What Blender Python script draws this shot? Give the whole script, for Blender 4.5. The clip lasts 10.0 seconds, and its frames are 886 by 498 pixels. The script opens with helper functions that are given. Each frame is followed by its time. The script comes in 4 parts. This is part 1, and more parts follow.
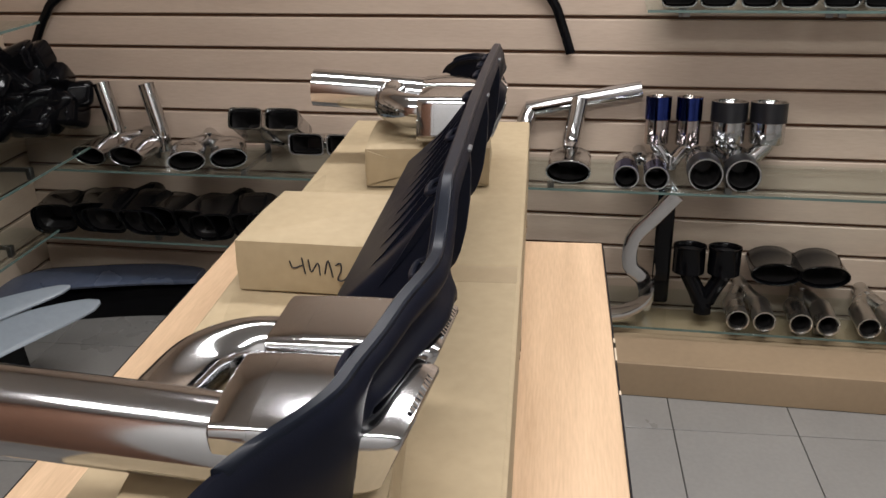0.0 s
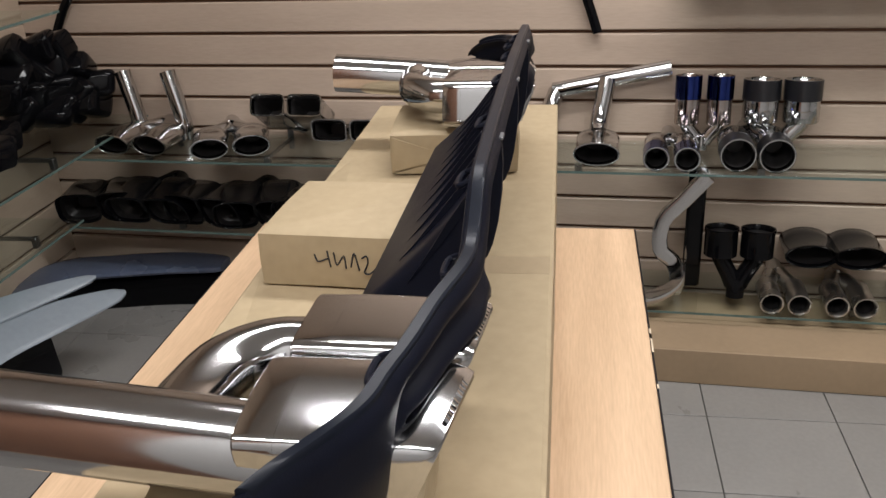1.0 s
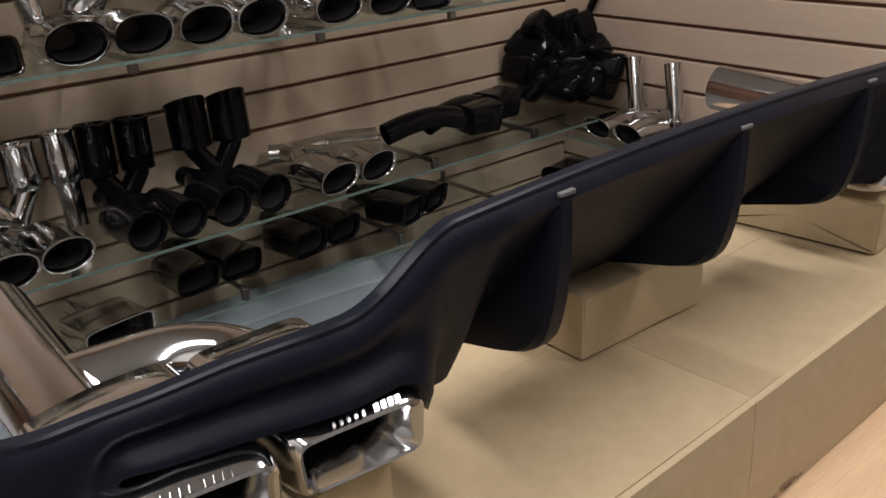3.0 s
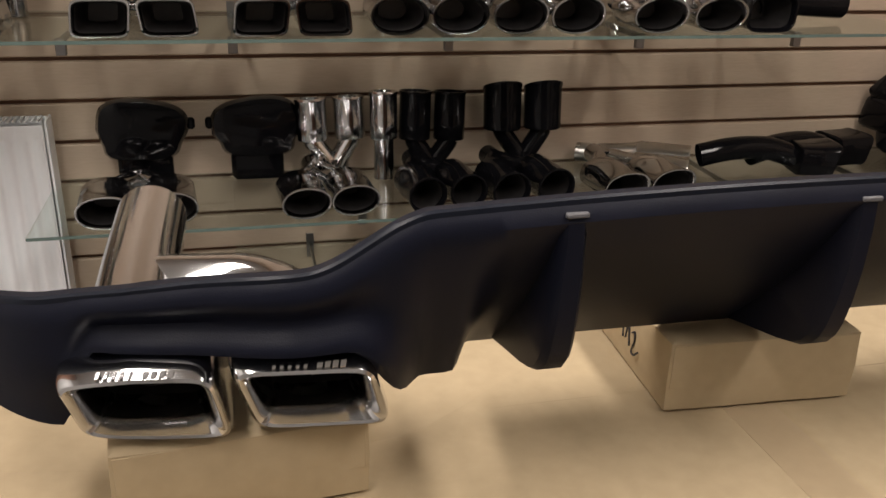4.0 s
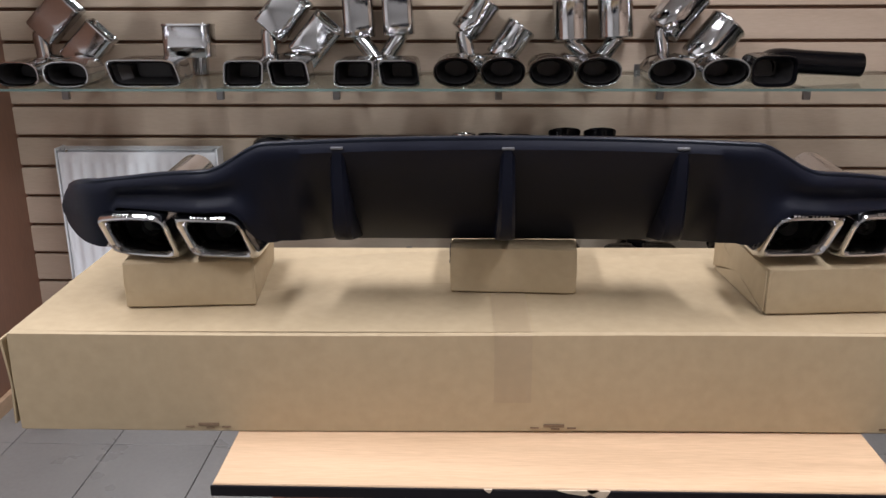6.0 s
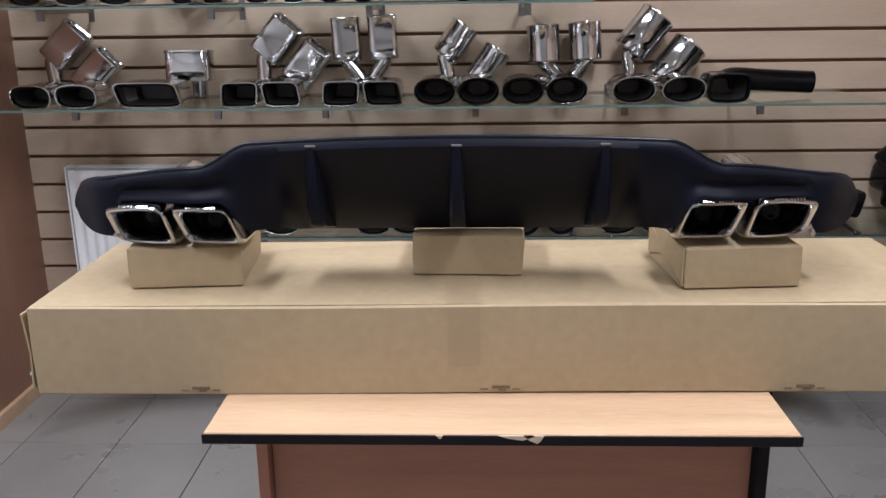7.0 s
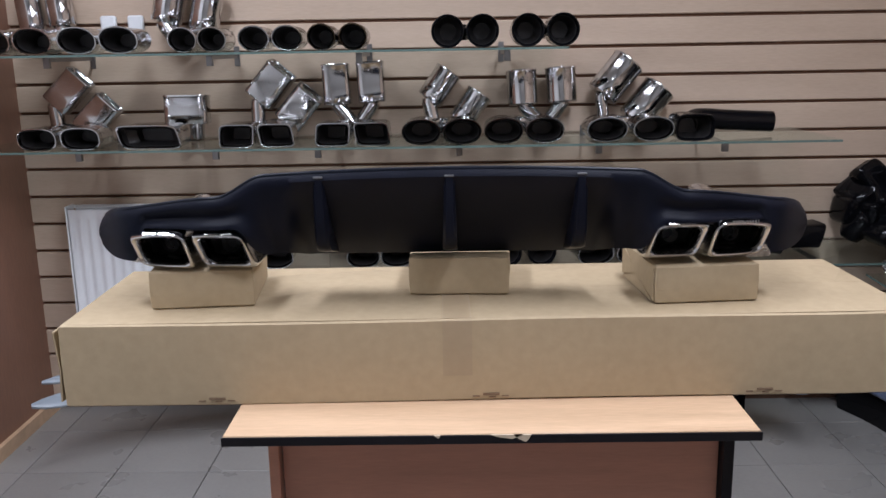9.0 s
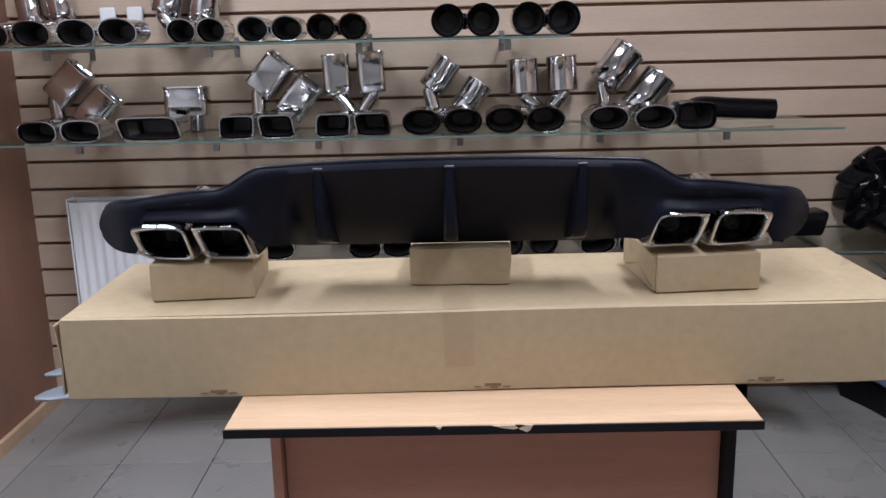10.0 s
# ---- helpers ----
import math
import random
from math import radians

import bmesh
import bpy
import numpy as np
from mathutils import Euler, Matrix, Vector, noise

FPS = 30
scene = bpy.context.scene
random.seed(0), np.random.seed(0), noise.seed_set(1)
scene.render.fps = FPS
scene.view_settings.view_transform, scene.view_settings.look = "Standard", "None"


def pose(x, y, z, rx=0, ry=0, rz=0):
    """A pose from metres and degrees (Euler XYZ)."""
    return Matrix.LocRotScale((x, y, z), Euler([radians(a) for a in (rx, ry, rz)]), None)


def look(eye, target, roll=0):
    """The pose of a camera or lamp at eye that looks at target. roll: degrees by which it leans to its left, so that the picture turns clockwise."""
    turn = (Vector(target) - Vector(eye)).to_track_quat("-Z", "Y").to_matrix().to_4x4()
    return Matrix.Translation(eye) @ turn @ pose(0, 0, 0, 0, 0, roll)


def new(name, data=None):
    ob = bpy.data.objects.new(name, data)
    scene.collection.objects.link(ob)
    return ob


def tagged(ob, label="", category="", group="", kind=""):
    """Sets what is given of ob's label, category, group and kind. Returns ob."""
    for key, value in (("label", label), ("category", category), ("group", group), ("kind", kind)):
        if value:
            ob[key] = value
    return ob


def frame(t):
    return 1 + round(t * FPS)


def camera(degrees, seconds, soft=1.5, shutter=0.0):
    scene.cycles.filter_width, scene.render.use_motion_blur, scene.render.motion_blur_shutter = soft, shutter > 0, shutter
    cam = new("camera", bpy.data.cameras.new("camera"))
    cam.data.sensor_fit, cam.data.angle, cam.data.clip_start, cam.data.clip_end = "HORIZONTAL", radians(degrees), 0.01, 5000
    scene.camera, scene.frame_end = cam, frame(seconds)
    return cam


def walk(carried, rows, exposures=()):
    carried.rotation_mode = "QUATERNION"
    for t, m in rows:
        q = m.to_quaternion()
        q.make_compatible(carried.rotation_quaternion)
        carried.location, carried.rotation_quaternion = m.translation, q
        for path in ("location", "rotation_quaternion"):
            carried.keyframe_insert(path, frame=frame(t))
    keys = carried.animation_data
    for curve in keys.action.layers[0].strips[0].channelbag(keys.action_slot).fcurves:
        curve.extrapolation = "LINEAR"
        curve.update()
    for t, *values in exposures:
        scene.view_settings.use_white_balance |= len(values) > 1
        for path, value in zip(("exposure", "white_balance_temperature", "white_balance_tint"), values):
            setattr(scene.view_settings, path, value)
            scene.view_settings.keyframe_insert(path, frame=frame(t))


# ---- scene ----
cam = camera(53.9, 10.0)
PATH = [
    (0, (1.141, -0.436, 1.5), (2.967, -0.195, 0.721), -1.2),
    (0.5, (1.137, -0.439, 1.501), (2.961, -0.174, 0.725), -1.3),
    (1, (1.179, -0.424, 1.495), (2.982, -0.13, 0.68), -2.6),
    (1.5, (1.273, -0.413, 1.486), (3.076, -0.119, 0.673), -4.6),
    (2, (1.37, -0.49, 1.479), (3.12, 0.049, 0.676), -5.1),
    (2.5, (1.448, -0.658, 1.487), (2.937, 0.411, 0.689), -4.0),
    (3, (1.52, -0.732, 1.461), (2.696, 0.688, 0.686), -2.8),
    (4.3, (1.822, -0.907, 1.456), (2.076, 0.921, 0.685), 2.4),
    (4.5, (1.886, -0.95, 1.458), (2.047, 0.886, 0.681), 2.4),
    (5, (1.963, -1.108, 1.456), (1.972, 0.759, 0.739), 0.4),
    (5.5, (2.021, -1.309, 1.467), (1.98, 0.575, 0.799), -0.5),
    (5.7, (2.057, -1.374, 1.481), (2.01, 0.517, 0.834), -0.3),
    (6.8, (2.204, -1.619, 1.477), (2.084, 0.304, 0.938), -1.0),
    (7, (2.189, -1.65, 1.47), (2.113, 0.273, 0.925), -0.8),
    (7.5, (2.162, -1.73, 1.467), (2.132, 0.196, 0.929), -1.1),
    (8, (2.155, -1.796, 1.473), (2.115, 0.15, 1.012), -1.0),
    (8.5, (2.163, -1.801, 1.467), (2.129, 0.15, 1.031), -1.0),
    (9, (2.167, -1.803, 1.471), (2.141, 0.146, 1.023), -1.0),
    (9.5, (2.171, -1.801, 1.469), (2.15, 0.147, 1.013), -1.1),
    (10, (2.17, -1.799, 1.472), (2.138, 0.145, 1.001), -1.4),
]
EXPOSURES = [(0, -0.66, 6700, 10), (2.0, -0.65, 6700, 11), (2.5, -0.74, 6850, 13), (3.0, -0.78, 7000, 13), (4.5, -0.52, 7600, 15), (5.0, -0.55, 7300, 15), (5.5, -0.44, 6700, 14), (7.0, -0.46, 6150, 14), (7.5, -0.60, 6100, 14), (8.0, -0.57, 5950, 14), (10.0, -0.53, 5900, 14)]
walk(cam, [(t, look(eye, target, roll)) for t, eye, target, roll in PATH], EXPOSURES)

# ---- the plan, in metres ----
WALL_A, WALL_B, WALL_L, WALL_S = 1.40, 3.90, 0.583, -3.6
CEIL = 2.75
SLAT, SLAT0 = 0.103, 0.955          # pitch of the slats and the height of one groove
TABLE_TOP, BOX_TOP, FLOOR = 0.88, 1.027, 0.11
SHELF_TOP, SHELF_MID, SHELF_LOW, SHELF_BASE = 1.472, 1.173, 0.762, 0.556
SHELF_B, SHELF_B_LOW, SHELF_B_BASE, SHELF_B_TOP = 0.692, 0.262, 0.440, 1.174
EAST = Matrix.Translation((WALL_B, WALL_A, 0)) @ Matrix.Rotation(math.radians(-3.1), 4, "Z") @ Matrix.Translation((-WALL_B, -WALL_A, 0))   # the east wall is not quite square to the north wall

# ---- light ----
world = bpy.data.worlds.new("world")
scene.world = world
world.use_nodes = True
world.node_tree.nodes["Background"].inputs[0].default_value = (0.9, 0.92, 1.0, 1)
world.node_tree.nodes["Background"].inputs[1].default_value = 0.05
scene.view_settings.exposure = 0.0
LAMPS = [(1.22, -0.50, 55), (2.80, -0.85, 62)]
for lx, ly, power in LAMPS:
    d = bpy.data.lights.new("tube_light", "AREA")
    d.shape, d.size, d.size_y, d.energy, d.color = "RECTANGLE", 0.24, 2.2, power, (0.96, 0.965, 1.0)
    o = new("tube_light", d)
    o.matrix_world = pose(lx, ly, CEIL - 0.11)


# ---- materials ----
def mat(name, color, rough=0.5, metal=0.0, vary=0.12, scale=6.0, fine=60.0, bump=0.0, stretch=(1, 1, 1), rvary=0.1, per_object=0.0, color2=None, coat=0.0):
    m = bpy.data.materials.new(name)
    m.use_nodes = True
    nt = m.node_tree
    b = nt.nodes["Principled BSDF"]
    n = lambda kind: nt.nodes.new(kind)
    geo = n("ShaderNodeNewGeometry")
    mp = n("ShaderNodeMapping")
    mp.inputs["Scale"].default_value = stretch
    nt.links.new(geo.outputs["Position"], mp.inputs["Vector"])
    big, small = n("ShaderNodeTexNoise"), n("ShaderNodeTexNoise")
    big.inputs["Scale"].default_value, small.inputs["Scale"].default_value = scale, fine
    big.inputs["Detail"].default_value, small.inputs["Detail"].default_value = 5, 4
    for t in (big, small):
        nt.links.new(mp.outputs[0], t.inputs["Vector"])
    add = n("ShaderNodeMath")
    add.operation = "MULTIPLY_ADD"
    add.inputs[1].default_value = 0.6
    nt.links.new(big.outputs[0], add.inputs[0])
    sm = n("ShaderNodeMath")
    sm.operation = "MULTIPLY"
    sm.inputs[1].default_value = 0.4
    nt.links.new(small.outputs[0], sm.inputs[0])
    nt.links.new(sm.outputs[0], add.inputs[2])
    src = add.outputs[0]
    if per_object:
        oi, mm = n("ShaderNodeObjectInfo"), n("ShaderNodeMath")
        mm.operation = "MULTIPLY_ADD"
        mm.inputs[1].default_value = per_object
        nt.links.new(oi.outputs["Random"], mm.inputs[0])
        nt.links.new(src, mm.inputs[2])
        src = mm.outputs[0]
    ramp = n("ShaderNodeValToRGB")
    c2 = color2 or color
    ramp.color_ramp.elements[0].position, ramp.color_ramp.elements[1].position = 0.3, 0.7 + per_object
    ramp.color_ramp.elements[0].color = (*[c * (1 - vary) for c in c2], 1)
    ramp.color_ramp.elements[1].color = (*[min(1, c * (1 + vary)) for c in color], 1)
    nt.links.new(src, ramp.inputs[0])
    nt.links.new(ramp.outputs[0], b.inputs["Base Color"])
    b.inputs["Metallic"].default_value = metal
    b.inputs["Coat Weight"].default_value = coat
    rr = n("ShaderNodeMapRange")
    rr.inputs["To Min"].default_value, rr.inputs["To Max"].default_value = max(0.02, rough - rvary), min(1, rough + rvary)
    nt.links.new(big.outputs[0], rr.inputs["Value"])
    nt.links.new(rr.outputs[0], b.inputs["Roughness"])
    if bump:
        bp = n("ShaderNodeBump")
        bp.inputs["Strength"].default_value, bp.inputs["Distance"].default_value = bump, 0.002
        nt.links.new(small.outputs[0], bp.inputs["Height"])
        nt.links.new(bp.outputs[0], b.inputs["Normal"])
    return m


SLAT_WOOD = mat("slat laminate", (0.52, 0.41, 0.315), 0.45, vary=0.10, scale=2.5, fine=30, stretch=(1, 1, 7), per_object=0.12, color2=(0.485, 0.37, 0.275))
SLAT_WOOD_B = mat("slat laminate east", (0.52, 0.412, 0.325), 0.45, vary=0.10, scale=2.5, fine=30, stretch=(1, 1, 7), per_object=0.12, color2=(0.49, 0.375, 0.292))
GROOVE = mat("groove", (0.14, 0.07, 0.04), 0.8, vary=0.2)
PANEL = mat("brown wood panel", (0.25, 0.13, 0.085), 0.4, vary=0.18, scale=3, fine=40, stretch=(3, 3, 0.5))
PAINT = mat("wall paint", (0.55, 0.55, 0.54), 0.7, vary=0.06, scale=1.5)
CEIL_MAT = mat("ceiling paint", (0.56, 0.56, 0.555), 0.8, vary=0.04)
TILE = mat("grey floor tile", (0.27, 0.26, 0.245), 0.3, vary=0.14, scale=5, fine=80, per_object=0.2, bump=0.05)
GROUT = mat("grout", (0.07, 0.065, 0.06), 0.9)
CARD = mat("cardboard", (0.405, 0.316, 0.196), 0.72, vary=0.06, scale=2.2, fine=60, stretch=(1, 1, 1), bump=0.12, color2=(0.365, 0.28, 0.168))
CARD_DARK = mat("browner cardboard", (0.35, 0.25, 0.155), 0.75, vary=0.08, scale=4, fine=60, bump=0.12)
SLOT = mat("dark torn slot", (0.19, 0.125, 0.075), 0.9, vary=0.3, fine=200)
TAPE = mat("brown packing tape", (0.36, 0.275, 0.172), 0.42, vary=0.08)
BEECH = mat("beech laminate", (0.60, 0.42, 0.27), 0.38, vary=0.13, scale=5, fine=60, stretch=(0.5, 6, 6), color2=(0.55, 0.37, 0.225))
BEECH_DARK = mat("reddish beech panel", (0.40, 0.188, 0.122), 0.33, vary=0.14, scale=5, fine=50, stretch=(0.6, 6, 6))
EDGE_BLACK = mat("black edge band", (0.010, 0.009, 0.011), 0.45, vary=0.2)
EDGE_BLACK.node_tree.nodes["Principled BSDF"].inputs["Specular IOR Level"].default_value = 0.15
CHIP = mat("bare chipboard", (0.55, 0.45, 0.33), 0.9, vary=0.2, fine=300)
PLASTIC = mat("matt black plastic", (0.0055, 0.0065, 0.0125), 0.42, vary=0.2, scale=20, fine=900, bump=0.10, rvary=0.05)
PLASTIC.node_tree.nodes["Principled BSDF"].inputs["Specular IOR Level"].default_value = 0.11
PLASTIC_RIM = mat("smooth black plastic", (0.006, 0.008, 0.014), 0.34, vary=0.2, scale=20, fine=900, rvary=0.05)
PLASTIC_RIM.node_tree.nodes["Principled BSDF"].inputs["Specular IOR Level"].default_value = 0.18
GLOSS_BLACK = mat("gloss black", (0.0035, 0.0035, 0.0045), 0.09, vary=0.2, rvary=0.04)
GLOSS_BLACK.node_tree.nodes["Principled BSDF"].inputs["Specular IOR Level"].default_value = 0.17
CHROME = mat("polished steel", (0.56, 0.56, 0.565), 0.11, 1.0, vary=0.05, scale=8, fine=200, rvary=0.05)
SATIN = mat("satin steel", (0.55, 0.53, 0.50), 0.28, 1.0, vary=0.08, scale=10, fine=160, rvary=0.08)
DARK_CHROME = mat("dark chrome", (0.16, 0.15, 0.15), 0.12, 1.0, vary=0.1)
# plain dark, partly metallic colour for the sleeves inside the tip mouths
PIPE_INSIDE = mat("dark inside of a pipe", (0.035, 0.033, 0.033), 0.42, 0.4, vary=0.3)
BLUE_STEEL = mat("burnt blue steel", (0.03, 0.05, 0.22), 0.12, 1.0, vary=0.2, scale=15)
GOLD_STEEL = mat("straw tinted steel", (0.50, 0.44, 0.42), 0.12, 1.0, vary=0.15)
CARBON = mat("satin carbon", (0.009, 0.009, 0.011), 0.3, vary=0.3, fine=500)
RAD_WHITE = mat("radiator enamel", (0.86, 0.88, 0.90), 0.35, vary=0.02)
GREY_PRIMER = mat("blue grey primer", (0.27, 0.31, 0.35), 0.32, vary=0.10, scale=4)
GREY_DARK = mat("dark grey primer", (0.085, 0.105, 0.16), 0.25, vary=0.12, scale=4)
WHITE_TAG = mat("white plastic tag", (0.75, 0.78, 0.8), 0.4, vary=0.02)
INK = mat("felt pen ink", (0.02, 0.02, 0.025), 0.6)
BADGE = mat("grey insert", (0.10, 0.10, 0.105), 0.45, vary=0.05)
STEEL_BRACKET = mat("bracket steel", (0.24, 0.23, 0.23), 0.35, 1.0)
GLASS_EDGE = mat("ground glass edge", (0.10, 0.15, 0.135), 0.25, vary=0.15)
TUBE_WHITE = bpy.data.materials.new("lamp tube")
TUBE_WHITE.use_nodes = True
TUBE_WHITE.node_tree.nodes["Principled BSDF"].inputs["Emission Color"].default_value = (0.96, 0.965, 1.0, 1)
TUBE_WHITE.node_tree.nodes["Principled BSDF"].inputs["Emission Strength"].default_value = 4.0
GLASS = bpy.data.materials.new("shelf glass")
GLASS.use_nodes = True
gt = GLASS.node_tree
gt.nodes.clear()
g_out, g_mix, g_clear, g_gloss, g_fr = [gt.nodes.new("ShaderNode" + k) for k in ("OutputMaterial", "MixShader", "BsdfTransparent", "BsdfGlossy", "LayerWeight")]
g_pow = gt.nodes.new("ShaderNodeMath")
g_pow.operation, g_pow.inputs[1].default_value = "POWER", 4.0
g_add = gt.nodes.new("ShaderNodeMath")
g_add.operation, g_add.inputs[1].default_value, g_add.inputs[2].default_value = "MULTIPLY_ADD", 0.5, 0.02
g_clear.inputs[0].default_value = (0.94, 0.97, 0.96, 1)
g_gloss.inputs[0].default_value = (0.9, 0.95, 0.93, 1)
g_gloss.inputs[1].default_value = 0.04
g_fr.inputs[0].default_value = 0.5
gt.links.new(g_fr.outputs[1], g_pow.inputs[0])
gt.links.new(g_pow.outputs[0], g_add.inputs[0])
gt.links.new(g_add.outputs[0], g_mix.inputs[0])
gt.links.new(g_clear.outputs[0], g_mix.inputs[1])
gt.links.new(g_gloss.outputs[0], g_mix.inputs[2])
gt.links.new(g_mix.outputs[0], g_out.inputs[0])


# ---- mesh tools ----
class Shape:
    """A mesh gathered from rings, boxes and tubes."""

    def __init__(self):
        self.v, self.f = [], []

    def loft(self, rings, cap0=False, cap1=False, closed=True):
        base, n = len(self.v), len(rings[0])
        for r in rings:
            self.v += [tuple(p) for p in r]
        last = n if closed else n - 1
        for i in range(len(rings) - 1):
            for j in range(last):
                k = (j + 1) % n
                a = base + i * n
                self.f.append((a + j, a + k, a + n + k, a + n + j))
        if cap0:
            self.f.append(tuple(base + j for j in reversed(range(n))))
        if cap1:
            self.f.append(tuple(base + (len(rings) - 1) * n + j for j in range(n)))
        return self

    def box(self, lo, hi, bevel=0.0):
        (x0, y0, z0), (x1, y1, z1) = lo, hi
        b = min(bevel, (x1 - x0) / 2.1, (y1 - y0) / 2.1, (z1 - z0) / 2.1)
        if b <= 0:
            r = lambda z: [(x0, y0, z), (x1, y0, z), (x1, y1, z), (x0, y1, z)]
            return self.loft([r(z0), r(z1)], True, True)

        def r(z, i):
            return [(x0 + b, y0 + i, z), (x1 - b, y0 + i, z), (x1 - i, y0 + b, z), (x1 - i, y1 - b, z),
                    (x1 - b, y1 - i, z), (x0 + b, y1 - i, z), (x0 + i, y1 - b, z), (x0 + i, y0 + b, z)]
        return self.loft([r(z0, b), r(z0 + b, 0), r(z1 - b, 0), r(z1, b)], True, True)

    def tube(self, pts, radii, seg=20, cap=True):
        pts = [Vector(p) for p in pts]
        if not isinstance(radii, (list, tuple)):
            radii = [radii] * len(pts)
        rings, up = [], None
        for i, p in enumerate(pts):
            d = (pts[min(i + 1, len(pts) - 1)] - pts[max(i - 1, 0)]).normalized()
            if up is None:
                up = Vector((0, 0, 1)) if abs(d.z) < 0.9 else Vector((1, 0, 0))
            s = d.cross(up).normalized()
            up = s.cross(d).normalized()
            rings.append([p + radii[i] * (math.cos(a) * s + math.sin(a) * up) for a in [2 * math.pi * k / seg for k in range(seg)]])
        return self.loft(rings, cap, cap)

    def mesh(self, name, smooth=True, angle=40):
        me = bpy.data.meshes.new(name)
        me.from_pydata(self.v, [], self.f)
        bm = bmesh.new()
        bm.from_mesh(me)
        bmesh.ops.recalc_face_normals(bm, faces=bm.faces)
        if smooth:
            lim = math.radians(angle)
            for f in bm.faces:
                f.smooth = True
            for e in bm.edges:
                e.smooth = len(e.link_faces) == 2 and e.calc_face_angle(0) < lim
        bm.to_mesh(me)
        bm.free()
        return me


def thing(name, label, category, group="", kind=""):
    return tagged(new(name), label, category, group, kind)


def part(name, shape, material, parent, label=""):
    me = shape if isinstance(shape, bpy.types.Mesh) else shape.mesh(name)
    if not me.materials:
        me.materials.append(material)
    o = new(name, me)
    o.parent = parent
    if label:
        o["label"] = label
    return o


def single(name, shape, material, label, category, group="", kind=""):
    me = shape.mesh(name)
    me.materials.append(material)
    return tagged(new(name, me), label, category, group, kind)


def lowest(ob):
    bpy.context.view_layer.update()
    return min((o.matrix_world @ v.co).z for o in (ob, *ob.children_recursive) if o.type == "MESH" for v in o.data.vertices)


def rest(ob, z):
    """Lowers or lifts a thing until it stands at height z."""
    ob.location.z += z - lowest(ob)
    return ob


def oval(w, h, p=2.0, seg=28, skew=0.0, cx=0.0, cz=0.0):
    """Points (x, z) of a rounded outline w by h; p 2 is an ellipse, more is squarer; skew leans it."""
    out = []
    for k in range(seg):
        a = 2 * math.pi * k / seg
        c, s = math.cos(a), math.sin(a)
        x = w / 2 * math.copysign(abs(c) ** (2 / p), c)
        z = h / 2 * math.copysign(abs(s) ** (2 / p), s)
        out.append((cx + x + skew * z, cz + z))
    return out


def bend(points, steps=10):
    """A smooth line through some points."""
    P = [Vector(p) for p in points]
    P = [2 * P[0] - P[1]] + P + [2 * P[-1] - P[-2]]
    out = []
    for i in range(1, len(P) - 2):
        for k in range(steps):
            t = k / steps
            a, b, c, d = P[i - 1], P[i], P[i + 1], P[i + 2]
            out.append(0.5 * (2 * b + (c - a) * t + (2 * a - 5 * b + 4 * c - d) * t * t + (3 * b - a - 3 * c + d) * t ** 3))
    return out + [P[-2]]


# ---- exhaust tips: the mouth looks to -y, the pipe runs to +y ----
def shell_shape(w, h, p, length, slant, inlet, skew=0.0, lip=0.003, cx=0.0):
    """Outer skin with a rolled lip and the inner wall."""
    s = Shape()
    spec = [(length, inlet * 1.9, inlet * 1.9, 2.0, 0), (length * 0.985, w * 0.80, h * 0.80, p, 0.8), (length * 0.975, w * 0.95, h * 0.95, p, 1), (length * 0.95, w, h, p, 1), (length * 0.6, w, h, p, 1),
            (0.007, w, h, p, 1), (0.004, w + lip, h + lip, p, 1), (0.0, w + lip * 1.4, h + lip * 1.4, p, 1), (-0.003, w + lip, h + lip, p, 1),
            (-0.003, w - 0.004, h - 0.004, p, 1), (0.001, w - 0.009, h - 0.009, p, 1), (0.014, w - 0.013, h - 0.013, p, 1)]
    rings = []
    for y, ww, hh, pp, k in spec:
        fade = max(0.0, 1 - y / (length * 0.6))
        rings.append([(x + cx, y - slant * z * fade, z) for x, z in oval(ww, hh, pp, skew=skew * k)])
    s.loft(rings)
    return s


def liner_shape(w, h, p, length, slant, skew=0.0, cx=0.0, core=0.6):
    s = Shape()
    rings = []
    for y, ww, hh, k in ((0.013, w - 0.0128, h - 0.0128, 1), (length * 0.35, w - 0.016, h - 0.016, 1), (length * 0.5, w * core, h * core, 1), (length * 0.75, w * core * 0.9, h * core * 0.9, 1)):
        fade = max(0.0, 1 - y / (length * 0.6))
        rings.append([(x + cx, y - slant * z * fade, z) for x, z in oval(ww, hh, p, skew=skew)])
    s.loft(rings, False, True)
    return s


